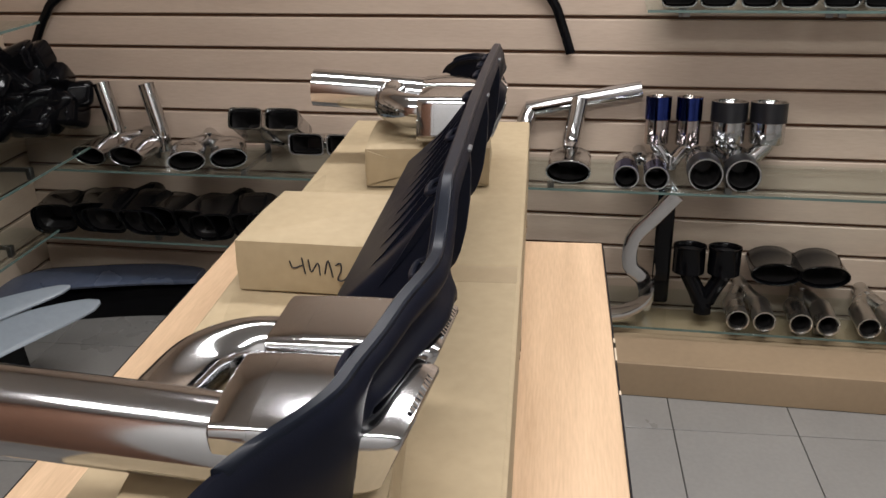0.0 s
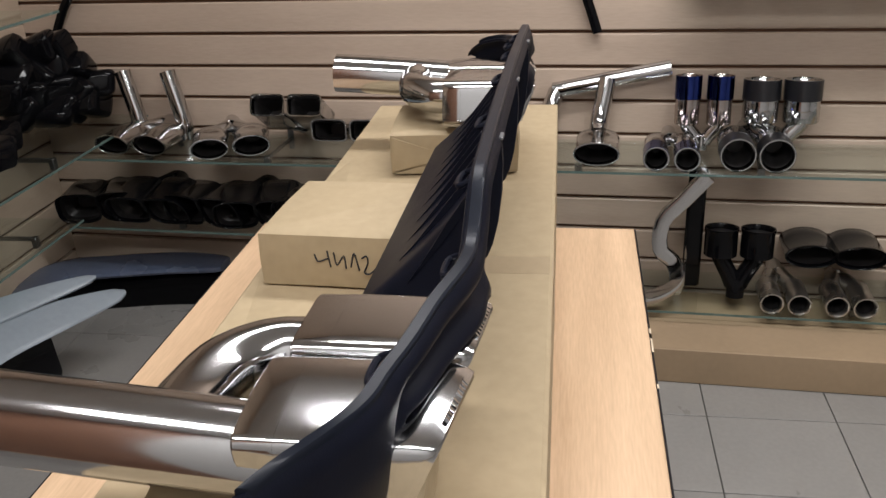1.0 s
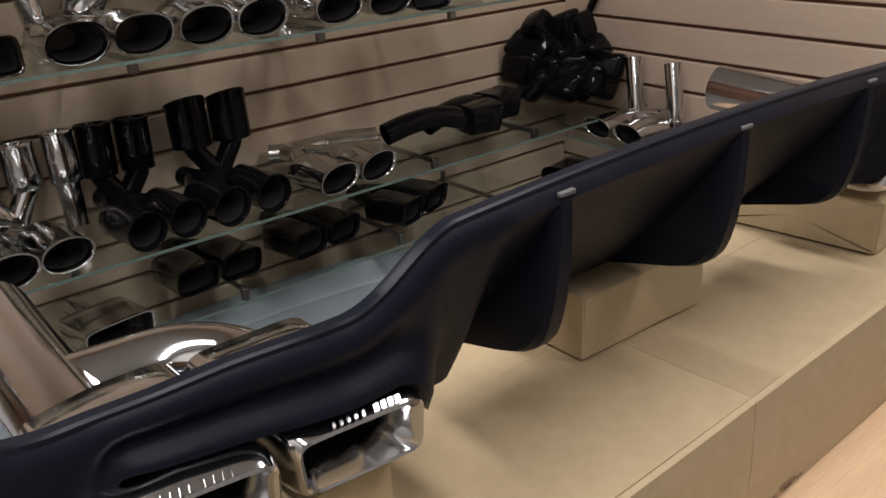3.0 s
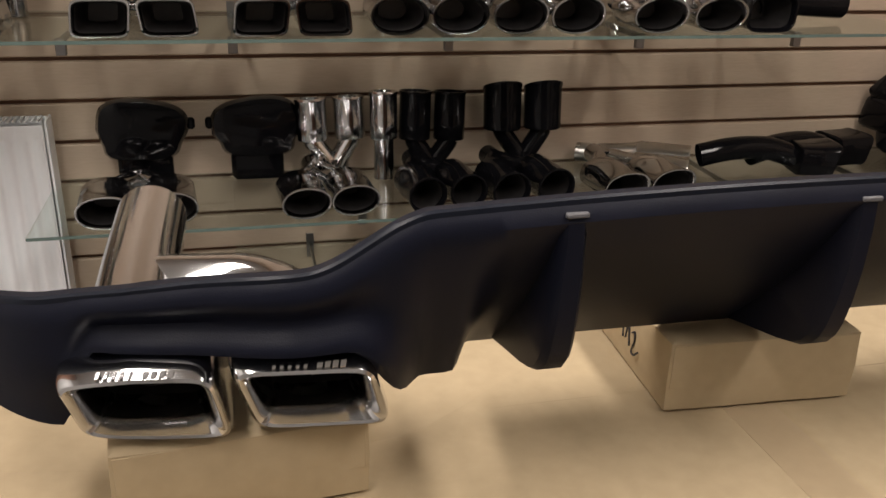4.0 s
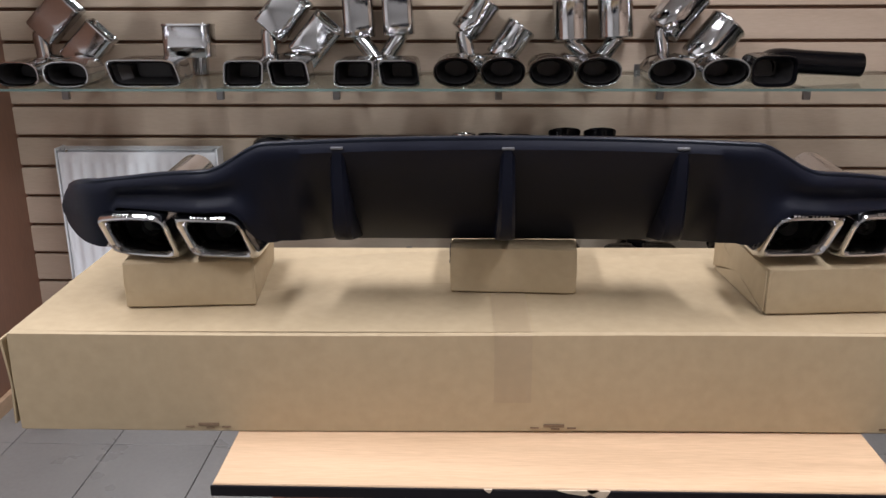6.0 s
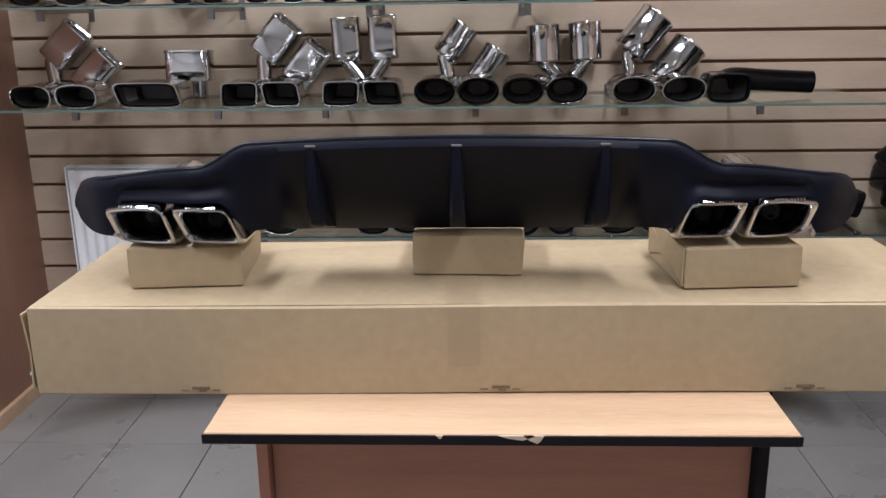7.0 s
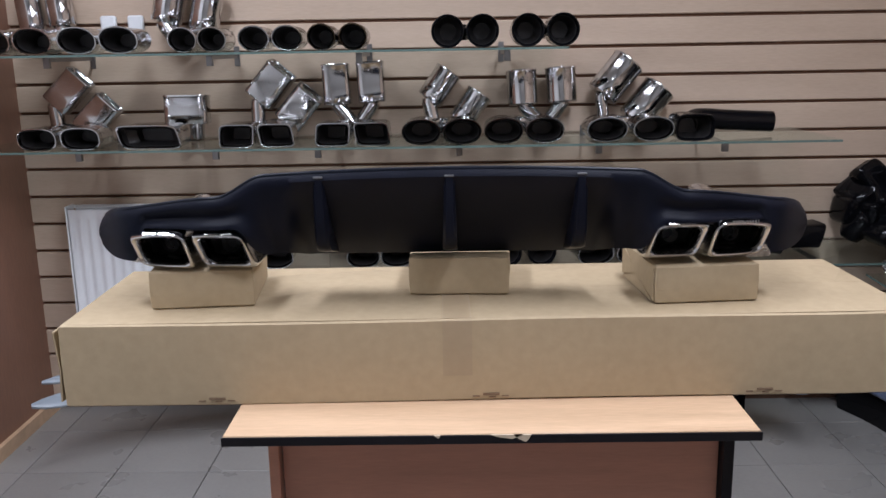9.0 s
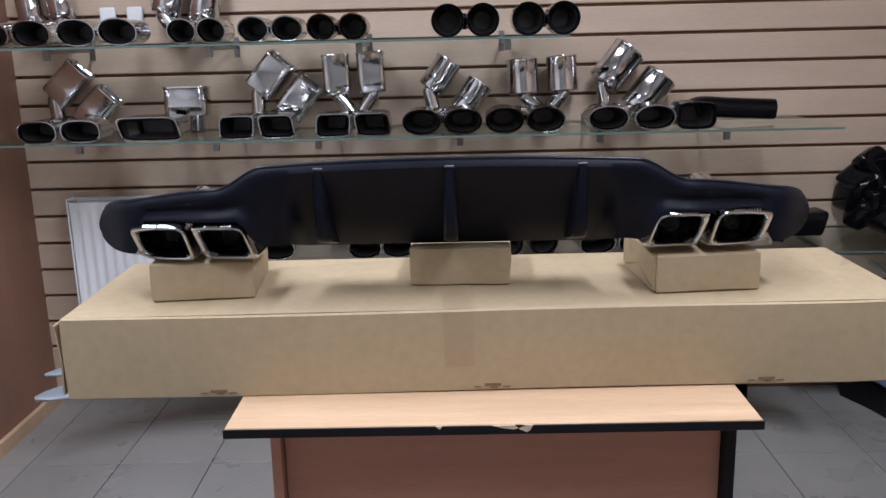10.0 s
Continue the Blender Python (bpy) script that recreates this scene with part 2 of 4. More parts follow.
def double_tip(label, w=0.12, h=0.075, p=2.0, length=0.14, gap=0.135, slant=0.25, skew=0.0, metal=None, inner=None, neck=0.10, inlet_len=0.06, r=0.026, group="", cap=None):
    """Two mouths side by side on a forked pipe."""
    metal, inner = metal or CHROME, inner or PIPE_INSIDE
    e = thing("twin_exhaust_tip", label, "exhaust tip", group)
    for sx in (-1, 1):
        sh = part("shell", shell_shape(w, h, p, length, slant, r, skew * sx, cx=sx * gap / 2), metal, e)
        part("liner", liner_shape(w, h, p, length, slant, skew * sx, cx=sx * gap / 2), inner, sh, "dark inner sleeve")
        if cap:
            c = Shape()
            c.loft([[(x + sx * gap / 2, y - slant * z * max(0.0, 1 - y / (length * 0.6)), z) for x, z in oval(w + g, h + g, p)] for y, g in ((-0.003, 0.002), (-0.002, 0.005), (length * 0.45, 0.005), (length * 0.46, 0.001))])
            part("band", c, cap, sh)
        t = Shape()
        t.tube(bend([(sx * gap / 2, length * 0.97, 0), (sx * gap * 0.45, length + neck * 0.12, 0), (sx * gap * 0.22, length + neck * 0.62, 0), (sx * 0.008, length + neck, 0)], 6), [r * 0.98] * 19, 18)
        part("fork_pipe", t, metal if metal is not GOLD_STEEL else CHROME, e)
    part("inlet_pipe", pipe_shape([(0, length + neck - 0.02, 0), (0, length + neck + inlet_len, 0)], r), metal if metal is not GOLD_STEEL else CHROME, e)
    return e


def pipe_shape(pts, r, wall=0.0025, seg=22):
    """An open pipe with wall thickness."""
    s = Shape()
    s.tube(pts, r, seg, False)
    s.tube(pts, r - wall, seg, False)
    n, a = seg, len(s.v) // 2
    for off in (0, a - n):
        for j in range(n):
            k = (j + 1) % n
            s.f.append((off + j, off + k, a + off + k, a + off + j))
    return s


def single_tip(label, w=0.12, h=0.075, p=2.0, length=0.14, slant=0.25, skew=0.0, metal=None, inner=None, path=None, r=0.026, group=""):
    metal, inner = metal or CHROME, inner or PIPE_INSIDE
    e = thing("exhaust_tip", label, "exhaust tip", group)
    sh = part("shell", shell_shape(w, h, p, length, slant, r, skew), metal, e)
    part("liner", liner_shape(w, h, p, length, slant, skew), inner, sh, "dark inner sleeve")
    part("pipe", pipe_shape(bend(path or [(0, length * 0.95, 0), (0, length + 0.05, 0), (0, length + 0.1, 0)], 7), r), metal, e)
    return e


def lay(e, x, y, z, yaw=0.0, tilt=0.0):
    """On a shelf of the north wall, mouth to the room."""
    e.matrix_world = pose(x, y, z, tilt, 0, yaw)
    return rest(e, z)


def upright(build, ux, uh, z, turn=0.0, y=1.325, lean=6.0, east=False, **kw):
    """A twin tip on its pipe, mouths up, leaning on the wall; ux and uh: the middle of its shells along and over the shelf."""
    length, r = kw.get("length", 0.14), kw.get("r", 0.026)
    a = abs(math.radians(turn))
    total = 0.4 * length + (uh - r * math.sin(a)) / math.cos(a)
    neck = min(0.10, max(0.04, (total - length) * 0.7))
    kw.update(neck=neck, inlet_len=max(0.012, total - length - neck))
    e = build(**kw)
    m = pose(0, 0, 0, -90 - lean, turn, 0)
    mid = m @ Vector((0, 0.4 * length, 0))
    if east:
        e.matrix_world = pose(y, ux, z + uh, 0, 0, -90) @ Matrix.Translation((-mid.x, 0, -mid.z)) @ m
    else:
        e.matrix_world = Matrix.Translation((ux - mid.x, y, z + uh - mid.z)) @ m
    return rest(e, z)


def lay_b(e, x, y, z, yaw=0.0, tilt=0.0):
    """On a shelf of the east wall."""
    e.matrix_world = pose(x, y, z, 0, 0, -90 + yaw) @ pose(0, 0, 0, tilt)
    return rest(e, z)


def stand(e, x, y, z, turn=0.0, lean=6.0):
    e.matrix_world = pose(x, y, z, -90 - lean, turn, 0)
    return rest(e, z)


# ---- the room ----
def slab(name, lo, hi, material, label, category):
    return single(name, Shape().box(lo, hi), material, label, category, kind="structure")


slab("subfloor", (WALL_L - 0.1, WALL_S - 0.1, FLOOR - 0.12), (WALL_B + 0.1, WALL_A + 0.1, FLOOR - 0.006), GROUT, "dark grout bed under the floor tiles", "floor")
ceil = slab("ceiling", (WALL_L - 0.1, WALL_S - 0.1, CEIL), (WALL_B + 0.1, WALL_A + 0.1, CEIL + 0.1), CEIL_MAT, "plain white ceiling", "ceiling")
wall_n = slab("wall_north", (WALL_L - 0.1, WALL_A + 0.016, 0), (WALL_B + 0.1, WALL_A + 0.12, CEIL), GROOVE, "wood slatwall with dark grooves", "wall")
wall_e = slab("wall_east", (WALL_B + 0.016, WALL_S, 0), (WALL_B + 0.12, WALL_A + 0.016, CEIL), GROOVE, "wood slatwall with dark grooves", "wall")
slab("wall_west", (WALL_L - 0.12, WALL_S, 0), (WALL_L - 0.004, 0.3, CEIL), PAINT, "plain light painted wall", "wall")
slab("wall_panel", (WALL_L - 0.12, 0.3, 0), (WALL_L, WALL_A + 0.016, CEIL), PANEL, "brown wood panelled side wall", "wall")
slab("wall_south", (WALL_L, WALL_S - 0.12, 0), (WALL_B + 0.016, WALL_S, CEIL), PAINT, "plain painted wall", "wall")
slab("baseboard", (WALL_L, WALL_S, FLOOR), (WALL_L + 0.018, WALL_A, FLOOR + 0.05), BEECH, "light wooden baseboard", "baseboard")

# ---- the box on the table ----
def carton(name, w, d, h, label, material=None, group="", flaps=True, sag=0.004):
    """A closed carton, its base centred at the origin, with board edges and a taped seam."""
    e = thing(name, label, "cardboard box", group)
    s = Shape()
    n = 14
    def ring(z, i, k):
        pts = []
        for a, b in (((-1, -1), (1, -1)), ((1, -1), (1, 1)), ((1, 1), (-1, 1)), ((-1, 1), (-1, -1))):
            for j in range(n):
                t = j / n
                x, y = a[0] + (b[0] - a[0]) * t, a[1] + (b[1] - a[1]) * t
                wob = k * math.sin(math.pi * t)
                pts.append((x * (w / 2 - i + (wob if a[0] == b[0] else 0)), y * (d / 2 - i + (wob if a[1] == b[1] else 0)), z + (0.0012 if w > 1 else 0.0003) * math.sin(9 * t + 3 * a[0] + a[1])))
        return pts
    s.loft([ring(0, 0.004, 0), ring(0.003, 0, 0), ring(h * 0.5, -0.001, sag), ring(h - 0.003, 0, sag / 2), ring(h, 0.004, 0)], True, True)
    part("body", s, material or CARD, e)
    m = material or CARD
    if w < 0.5 and d < 0.5:
        part("lid_flap", Shape().box((-w / 2 + 0.002, -d / 2 - 0.0017, h * 0.36), (w / 2 - 0.002, -d / 2 - 0.0005, h - 0.004), 0.0004), m, e)
        for sx in (-1, 1):
            x = sx * (w / 2 + 0.0024 + sag * 0.4)
            for tri in (((-d / 2 + 0.004, 0.003), (d / 2 - 0.004, 0.003), (0, h * 0.42)), ((-d / 2 + 0.003, 0.006), (-0.003, h * 0.44), (-d / 2 + 0.003, h - 0.005)), ((d / 2 - 0.003, 0.006), (d / 2 - 0.003, h - 0.005), (0.003, h * 0.44))):
                q = Shape()
                q.loft([[(x - sx * 0.0022, y, z) for y, z in tri], [(x, y, z) for y, z in tri]], True, True)
                if name != "small_box" or sx < 0 and group and "folded" in label:
                    part("end_flap", q, m, e)
    else:
        along = w > d
        for k in (-1, 1):
            lo = (-w / 2 + 0.003, k * d / 4 - d / 4 + 0.0035, h - 0.0006) if along else (k * w / 4 - w / 4 + 0.004, -d / 2 + 0.006, h + 0.0002)
            hi = (w / 2 - 0.003, k * d / 4 + d / 4 - (0.0035 if k > 0 else -0.0032), h + 0.0006) if along else (k * w / 4 + w / 4 - 0.002, d / 2 - 0.006, h + 0.0008)
            part("top_flap", Shape().box(lo, hi, 0.0002), m, e)
    return e


def table():
    e = thing("table", "light beech laminate table with chipped black edge", "table")
    x0, x1, y0, y1, z = 1.794, 2.646, -0.535, 0.158, TABLE_TOP
    part("tabletop", Shape().box((x0 + 0.002, y0 + 0.003, z - 0.016), (x1 - 0.002, y1 - 0.003, z), 0.0015), BEECH, e)
    part("edge_band", Shape().box((x0, y0, z - 0.0165), (x1, y0 + 0.0029, z - 0.0015), 0.001), EDGE_BLACK, e, "black edge band with chips")
    part("edge_band", Shape().box((x0, y1 - 0.0029, z - 0.0165), (x1, y1, z - 0.0015), 0.001), EDGE_BLACK, e)
    for cx, cw, ch in ((2.136, 0.010, 0.006), (2.245, 0.05, 0.008), (2.27, 0.028, 0.013)):
        s = Shape()
        r = [(cx - cw / 2, z - 0.001), (cx - cw / 4, z - ch * 0.6), (cx + cw / 6, z - ch), (cx + cw / 3, z - ch * 0.7), (cx + cw / 2, z - 0.001)]
        s.loft([[(x, y0 - 0.0006, zz) for x, zz in r], [(x, y0 + 0.002, zz) for x, zz in r]], True, True)
        part("chip", s, CHIP, e, "bare chipboard where the edge broke off")
    zt = z - 0.0165
    part("front_panel", Shape().box((1.868, -0.43, FLOOR), (2.612, -0.412, zt), 0.001), BEECH_DARK, e, "reddish wood front panel")
    part("side_panel", Shape().box((1.848, -0.45, FLOOR), (1.866, 0.08, zt), 0.001), BEECH_DARK, e)
    part("side_panel", Shape().box((2.614, -0.45, FLOOR), (2.632, 0.08, zt), 0.001), EDGE_BLACK, e, "side panel with a black edge")
    return e


table()
big = carton("cardboard_box", 1.450, 0.372, BOX_TOP - TABLE_TOP, "long flat closed cardboard box lying on the table", sag=0.002)
big.matrix_world = pose(2.220, -0.213, TABLE_TOP, 0, 0, 0.9)
tp = Shape()
hb = BOX_TOP - TABLE_TOP
down = ((hb - 0.0018, -0.1858), (hb - 0.003, -0.1874), (hb * 0.5, -0.1894), (0.047, -0.1883))
tp.loft([[(-0.078, y, z), (-0.028, y, z), (-0.028, y + 0.0006, z), (-0.078, y + 0.0006, z)] for z, y in down], True, True)
tp.box((-0.078, -0.1825, hb + 0.0002), (-0.028, 0.1825, hb + 0.0009), 0)
part("tape", tp, TAPE, big, "strip of brown packing tape")
for sx in (-0.47, 0.0, 0.47):
    st = Shape()
    for k in (-0.028, 0.0, 0.022):
        st.box((sx + k, -0.1876, 0.006 + 0.002 * abs(k) * 30), (sx + k + 0.012, -0.1866, 0.008 + 0.002 * abs(k) * 30))
    st.box((sx - 0.010, -0.1882, 0.010), (sx + 0.018, -0.1870, 0.0145))
    part("torn_slot", st, SLOT, big, "small torn slot in the board")

flap = Shape()
flap.loft([[(-0.7265 - out, -0.1830, z), (-0.7295 - out, -0.1830, z), (-0.7295 - out * 0.4, 0.178, z), (-0.7265 - out * 0.4, 0.178, z)] for z, out in ((0.010, 0.006), (0.07, 0.003), (0.135, 0.009))], True, True)
part("end_flap", flap, CARD, big, "end flap standing slightly open")
SB = dict(group="small boxes under the diffuser")
b1 = carton("small_box", 0.180, 0.195, 0.070, "small closed cardboard box under chrome tips", **SB)
b1.matrix_world = pose(1.711, -0.222, BOX_TOP + 0.0015, 0, 0, 5)
b2 = carton("small_box", 0.182, 0.200, 0.072, "small cardboard box with pen scribble on its end", **SB)
b2.matrix_world = pose(2.179, -0.156, BOX_TOP + 0.0015, 0, 0, -2.5)
b3 = carton("small_box", 0.183, 0.204, 0.069, "small closed cardboard box with a folded end", **SB)
b3.matrix_world = pose(2.600, -0.225, BOX_TOP + 0.0015, 0, 0, 4.4)
scr = Shape()
STROKES = [
    [(0.030, 0.047), (0.026, 0.038), (0.014, 0.042)],
    [(0.014, 0.052), (0.011, 0.031)],
    [(0.006, 0.050), (0.003, 0.034), (-0.006, 0.046), (-0.008, 0.030)],
    [(-0.014, 0.032), (-0.019, 0.050), (-0.024, 0.028)],
    [(-0.028, 0.044), (-0.034, 0.047), (-0.035, 0.038), (-0.030, 0.026), (-0.036, 0.024), (-0.044, 0.031)],
]
for stroke in STROKES:
    scr.tube(bend([(-0.0962, y, z) for y, z in stroke], 4), 0.0010, 6)
part("pen_mark", scr, INK, b2, "dark felt pen scribble")

# ---- the diffuser ----
DX, DHALF = 2.162, 0.648


def smooth(a, b, t):
    t = max(0.0, min(1.0, (t - a) / (b - a)))
    return t * t * (3 - 2 * t)


def diffuser_profile(dx):
    """Front line (y, z) from the rim down, at dx from the middle."""
    a = abs(dx)
    drop = smooth(0.315, 0.40, a)
    top = 1.277 - 0.009 * (min(a, 0.33) / 0.33) ** 2 - 0.036 * drop - 0.028 * smooth(0.38, 0.63, a) - 0.014 * smooth(0.575, 0.65, a)
    y0 = -0.357 + 0.022 * smooth(0.40, 0.50, a) + 0.020 * smooth(0.48, 0.57, a) + 0.095 * smooth(0.555, 0.685, a)
    cut = smooth(0.318, 0.372, a) * (1 - smooth(0.530, 0.562, a))      # the opening above the tips
    end = smooth(0.52, 0.56, a)
    u = max(0.0, a - DHALF + 0.042) / 0.042
    v = max(0.0, a - DHALF + 0.048) / 0.048
    outer = smooth(0.310, 0.368, a)
    low = (1.1025 + 0.020 * smooth(0.258, 0.288, a) - 0.009 * end) * (1 - cut) + 1.171 * cut
    top -= 0.034 * (1 - math.sqrt(max(0.0, 1 - u * u)))
    low += 0.024 * (1 - math.sqrt(max(0.0, 1 - v * v)))
    low = min(low, top - 0.008)
    by = (-0.222 - 0.080 * smooth(0.256, 0.290, a)) * (1 - outer) + (y0 - 0.012) * outer
    h = top - low
    k0 = min(0.014, h * 0.2)
    pts = [(y0 + 0.013, top - k0 * 0.7), (y0 + 0.012, top - k0 * 0.2), (y0 + 0.006, top), (y0 + 0.001, top - k0 * 0.35), (y0 - 0.002, top - k0)]
    for k in range(1, 15):
        t = k / 14
        z = top - k0 - (h - k0) * t
        yc = y0 - 0.002 + (by - y0 + 0.002) * (0.55 * t + 0.45 * t ** 1.7)
        yh = y0 - 0.002 + (0.011 * smooth(0.05, 0.5, t) - 0.012 * smooth(0.42, 0.80, t) + 0.015 * smooth(0.84, 1.0, t)) * (1 - end) * smooth(0.30, 0.37, a) + 0.008 * end * smooth(0.3, 1.0, t)
        pts.append((yc * (1 - outer) + yh * outer, z))
    return pts


def diffuser():
    e = thing("rear_diffuser", "matt black plastic rear bumper diffuser with three fins", "car diffuser")
    half = [0.56 * k / 84 for k in range(84)] + [0.56 + (DHALF - 0.0005 - 0.56) * math.sin(math.pi / 2 * k / 16) for k in range(17)]
    xs = [-x for x in reversed(half[1:])] + half
    s = Shape()
    rings = []
    for dx in xs:
        f = diffuser_profile(dx)
        back = [(y + 0.0045, z - (0.003 if 0 < i < 4 else 0)) for i, (y, z) in enumerate(f)]
        rings.append([(DX + dx, y, z) for y, z in f] + [(DX + dx, y, z) for y, z in reversed(back)])
    s.loft(rings, True, True)
    part("panel", s, PLASTIC, e)
    rim = Shape()
    section = ((0.0135, -0.007), (0.0135, 0.0005), (0.0120, 0.0020), (0.0045, 0.0020), (0.0028, 0.0004), (0.0028, -0.006))
    rings = []
    for dx in xs[7:-7]:
        f = diffuser_profile(dx)
        y0, top = f[2][0] - 0.006, f[2][1]
        rings.append([(DX + dx, y0 + y, top + z) for y, z in section])
    rim.loft(rings, True, True)
    part("rim", rim, PLASTIC_RIM, e, "narrow smoother top rim")
    for fx in (-0.222, -0.002, 0.220):
        prof = diffuser_profile(fx)
        zs = [1.262, 1.24, 1.21, 1.18, 1.16, 1.148, 1.138, 1.131, 1.125, 1.117, 1.109]
        front = [-0.3585, -0.3595, -0.358, -0.354, -0.349, -0.344, -0.336, -0.325, -0.306, -0.272, -0.240]
        rings = []
        for z, yf in zip(zs, front):
            near = [p for p in prof[4:] if p[1] >= z] or [prof[4]]
            far = [p for p in prof[4:] if p[1] < z] or [prof[-1]]
            (ya, za), (yb, zb) = near[-1], far[0]
            yi = ya + (yb - ya) * (0 if za == zb else (za - z) / (za - zb)) + 0.004
            wd = 0.009 + 0.004 * (1.262 - z) / 0.15
            x = DX + fx
            rings.append([(x - wd, yi, z), (x - wd, yf + 0.006, z), (x - wd * 0.6, yf, z), (x + wd * 0.6, yf, z), (x + wd, yf + 0.006, z), (x + wd, yi, z)])
        s = Shape()
        s.loft(rings, True, True)
        part("fin", s, PLASTIC, e)
        if abs(fx) < 0.25:
            part("badge", Shape().box((DX + fx - 0.008, -0.3605, 1.2625), (DX + fx + 0.008, -0.3560, 1.2660), 0.0008), BADGE, e, "small grey rectangular insert")
    for k in range(12):
        rx = -0.27 + 0.049 * k
        prof = diffuser_profile(rx)
        s = Shape()
        rings = [[(DX + rx - 0.0015, y + 0.004, z), (DX + rx + 0.0015, y + 0.004, z), (DX + rx + 0.0015, y + 0.004 + d, z - 0.004), (DX + rx - 0.0015, y + 0.004 + d, z - 0.004)] for (y, z), d in zip(prof[3:17:2], (0.002, 0.008, 0.011, 0.012, 0.010, 0.007, 0.004))]
        s.loft(rings, True, True)
        part("rib", s, PLASTIC, e, "thin stiffening rib on the back")
    for cx in (-0.52, -0.395, -0.30, -0.15, 0.02, 0.16, 0.31, 0.42, 0.50):
        prof = diffuser_profile(cx)
        y, z = prof[0]
        s = Shape()
        pts = [(DX + cx - 0.014, y + 0.002, z - 0.004), (DX + cx - 0.014, y + 0.014, z - 0.010), (DX + cx + 0.014, y + 0.014, z - 0.010), (DX + cx + 0.014, y + 0.002, z - 0.004)]
        s.tube(bend(pts, 4), 0.0028, 8)
        part("clip", s, PLASTIC, e, "black plastic mounting loop")
    return e


diffuser()


def tailpipe_set(mirror, label, foot=-0.0335):
    """Two slanted chrome mouths, their boxes and pipes, behind and through the diffuser."""
    e = thing("tailpipe_set", label, "exhaust tip", "chrome tips in the diffuser")
    # centre, depth, sweep, taper towards the outer end, lean of the sides
    for ox, oy, sweep, taper, skew in ((-0.054, 0.004, -0.14, 0.15, -0.16), (0.054, -0.002, -0.10, 0.0, -0.26)):
        w, h = (0.103, 0.076) if taper else (0.097, 0.073)

        def ring(y, gw, gh):
            pts = []
            for x, z in oval(w + gw, h + gh, 7.0, 56, skew):
                z *= 1 - taper * smooth(0.0, 0.052, -x)
                fade = max(0.0, min(1.0, (0.085 - y) / 0.07))
                pts.append(((ox + x) * mirror, y + oy + sweep * x * fade - 0.44 * z * fade, z))
            return pts

        s = Shape()
        s.loft([ring(*r) for r in ((0.095, 0, 0), (0.06, 0, 0), (0.022, 0, 0), (0.013, -0.0005, -0.0006), (0.002, -0.003, -0.006), (-0.0045, -0.007, -0.012), (-0.0062, -0.011, -0.017), (-0.0045, -0.016, -0.021), (0.004, -0.025, -0.028), (0.020, -0.036, -0.039), (0.040, -0.040, -0.042))])
        sh = part("mouth", s, CHROME, e, "bright chrome slanted rectangular mouth")
        t = Shape()
        t.loft([ring(*r) for r in ((0.039, -0.0395, -0.0415), (0.058, -0.041, -0.043), (0.088, -0.045, -0.046))], False, True)
        part("liner", t, PIPE_INSIDE, sh, "dark inside")
        core = Shape()
        core.tube([(ox * mirror, oy + 0.05, 0), (ox * mirror, oy + 0.084, 0)], 0.014, 20, False)
        part("baffle", core, SATIN, sh)
        for j in range(9):
            m = Shape()
            u = (-0.026 + 0.0050 * j + (0.004 if j > 4 else 0)) * mirror
            wd = 0.0011 if j < 5 else 0.0018
            face = []
            for k in (0.0, 1.0):
                z = 0.0315 + 0.0030 * k
                y = oy - 0.0038 + 0.0048 * k + sweep * u * mirror - 0.44 * z
                face.append((u - wd + 0.0012 * k, y, z))
                face.append((u + wd + 0.0012 * k, y, z))
            a, b, c, d = [Vector((ox * mirror + p[0], p[1], p[2])) for p in face]
            up = Vector((0, -0.0007, 0.0012))
            m.loft([[a - up, b - up, d - up, c - up], [a + up, b + up, d + up, c + up]], True, True)
            part("raised_mark", m, CHROME, sh, "small raised mark on the lip")
        bx = Shape()
        bx.loft([ring(*r) for r in ((0.0952, -0.0003, -0.0003), (0.1215, -0.0008, -0.0008), (0.1235, -0.004, -0.004), (0.124, -0.03, -0.03))], False, True)
        part("tip_body", bx, CHROME, e)
    big_path = [(-0.075 * mirror, 0.10, -0.004), (-0.075 * mirror, 0.22, 0.006), (-0.073 * mirror, 0.335, 0.014)]
    part("inlet_pipe", pipe_shape(bend(big_path, 6), 0.033, seg=32), CHROME, e)
    u = bend([(0.048 * mirror, 0.10, 0.0), (0.044 * mirror, 0.145, 0.002), (0.015 * mirror, 0.176, 0.003), (-0.03 * mirror, 0.186, 0.002), (-0.075 * mirror, 0.186, 0.004)], 8)
    us = Shape()
    us.tube(u, 0.0285, 28)
    part("u_bend", us, CHROME, e)
    br = Shape()
    br.box((-0.10, 0.1045, -0.030), (0.09, 0.107, 0.0), 0.001)
    part("bracket", br, SATIN, e)
    pl = Shape()
    pl.loft([[(x - 0.085 * mirror, y + 0.085, z) for x, y in oval(0.10, 0.05, 4, 20)] for z in (foot, -0.0310)], True, True)
    part("flange", pl, SATIN, e, "flat rounded steel flange")
    return e


tl = tailpipe_set(1, "chrome twin tailpipe with U-bend, on a small box")
tl.matrix_world = pose(1.714, -0.339, 1.14, 0, 0, 0)
rest(tl, BOX_TOP + 0.0722)
tr = tailpipe_set(-1, "chrome twin tailpipe set on a small box", -0.0455)
tr.matrix_world = pose(2.603, -0.339, 1.14, 0, 0, 0)
rest(tr, BOX_TOP + 0.0712)


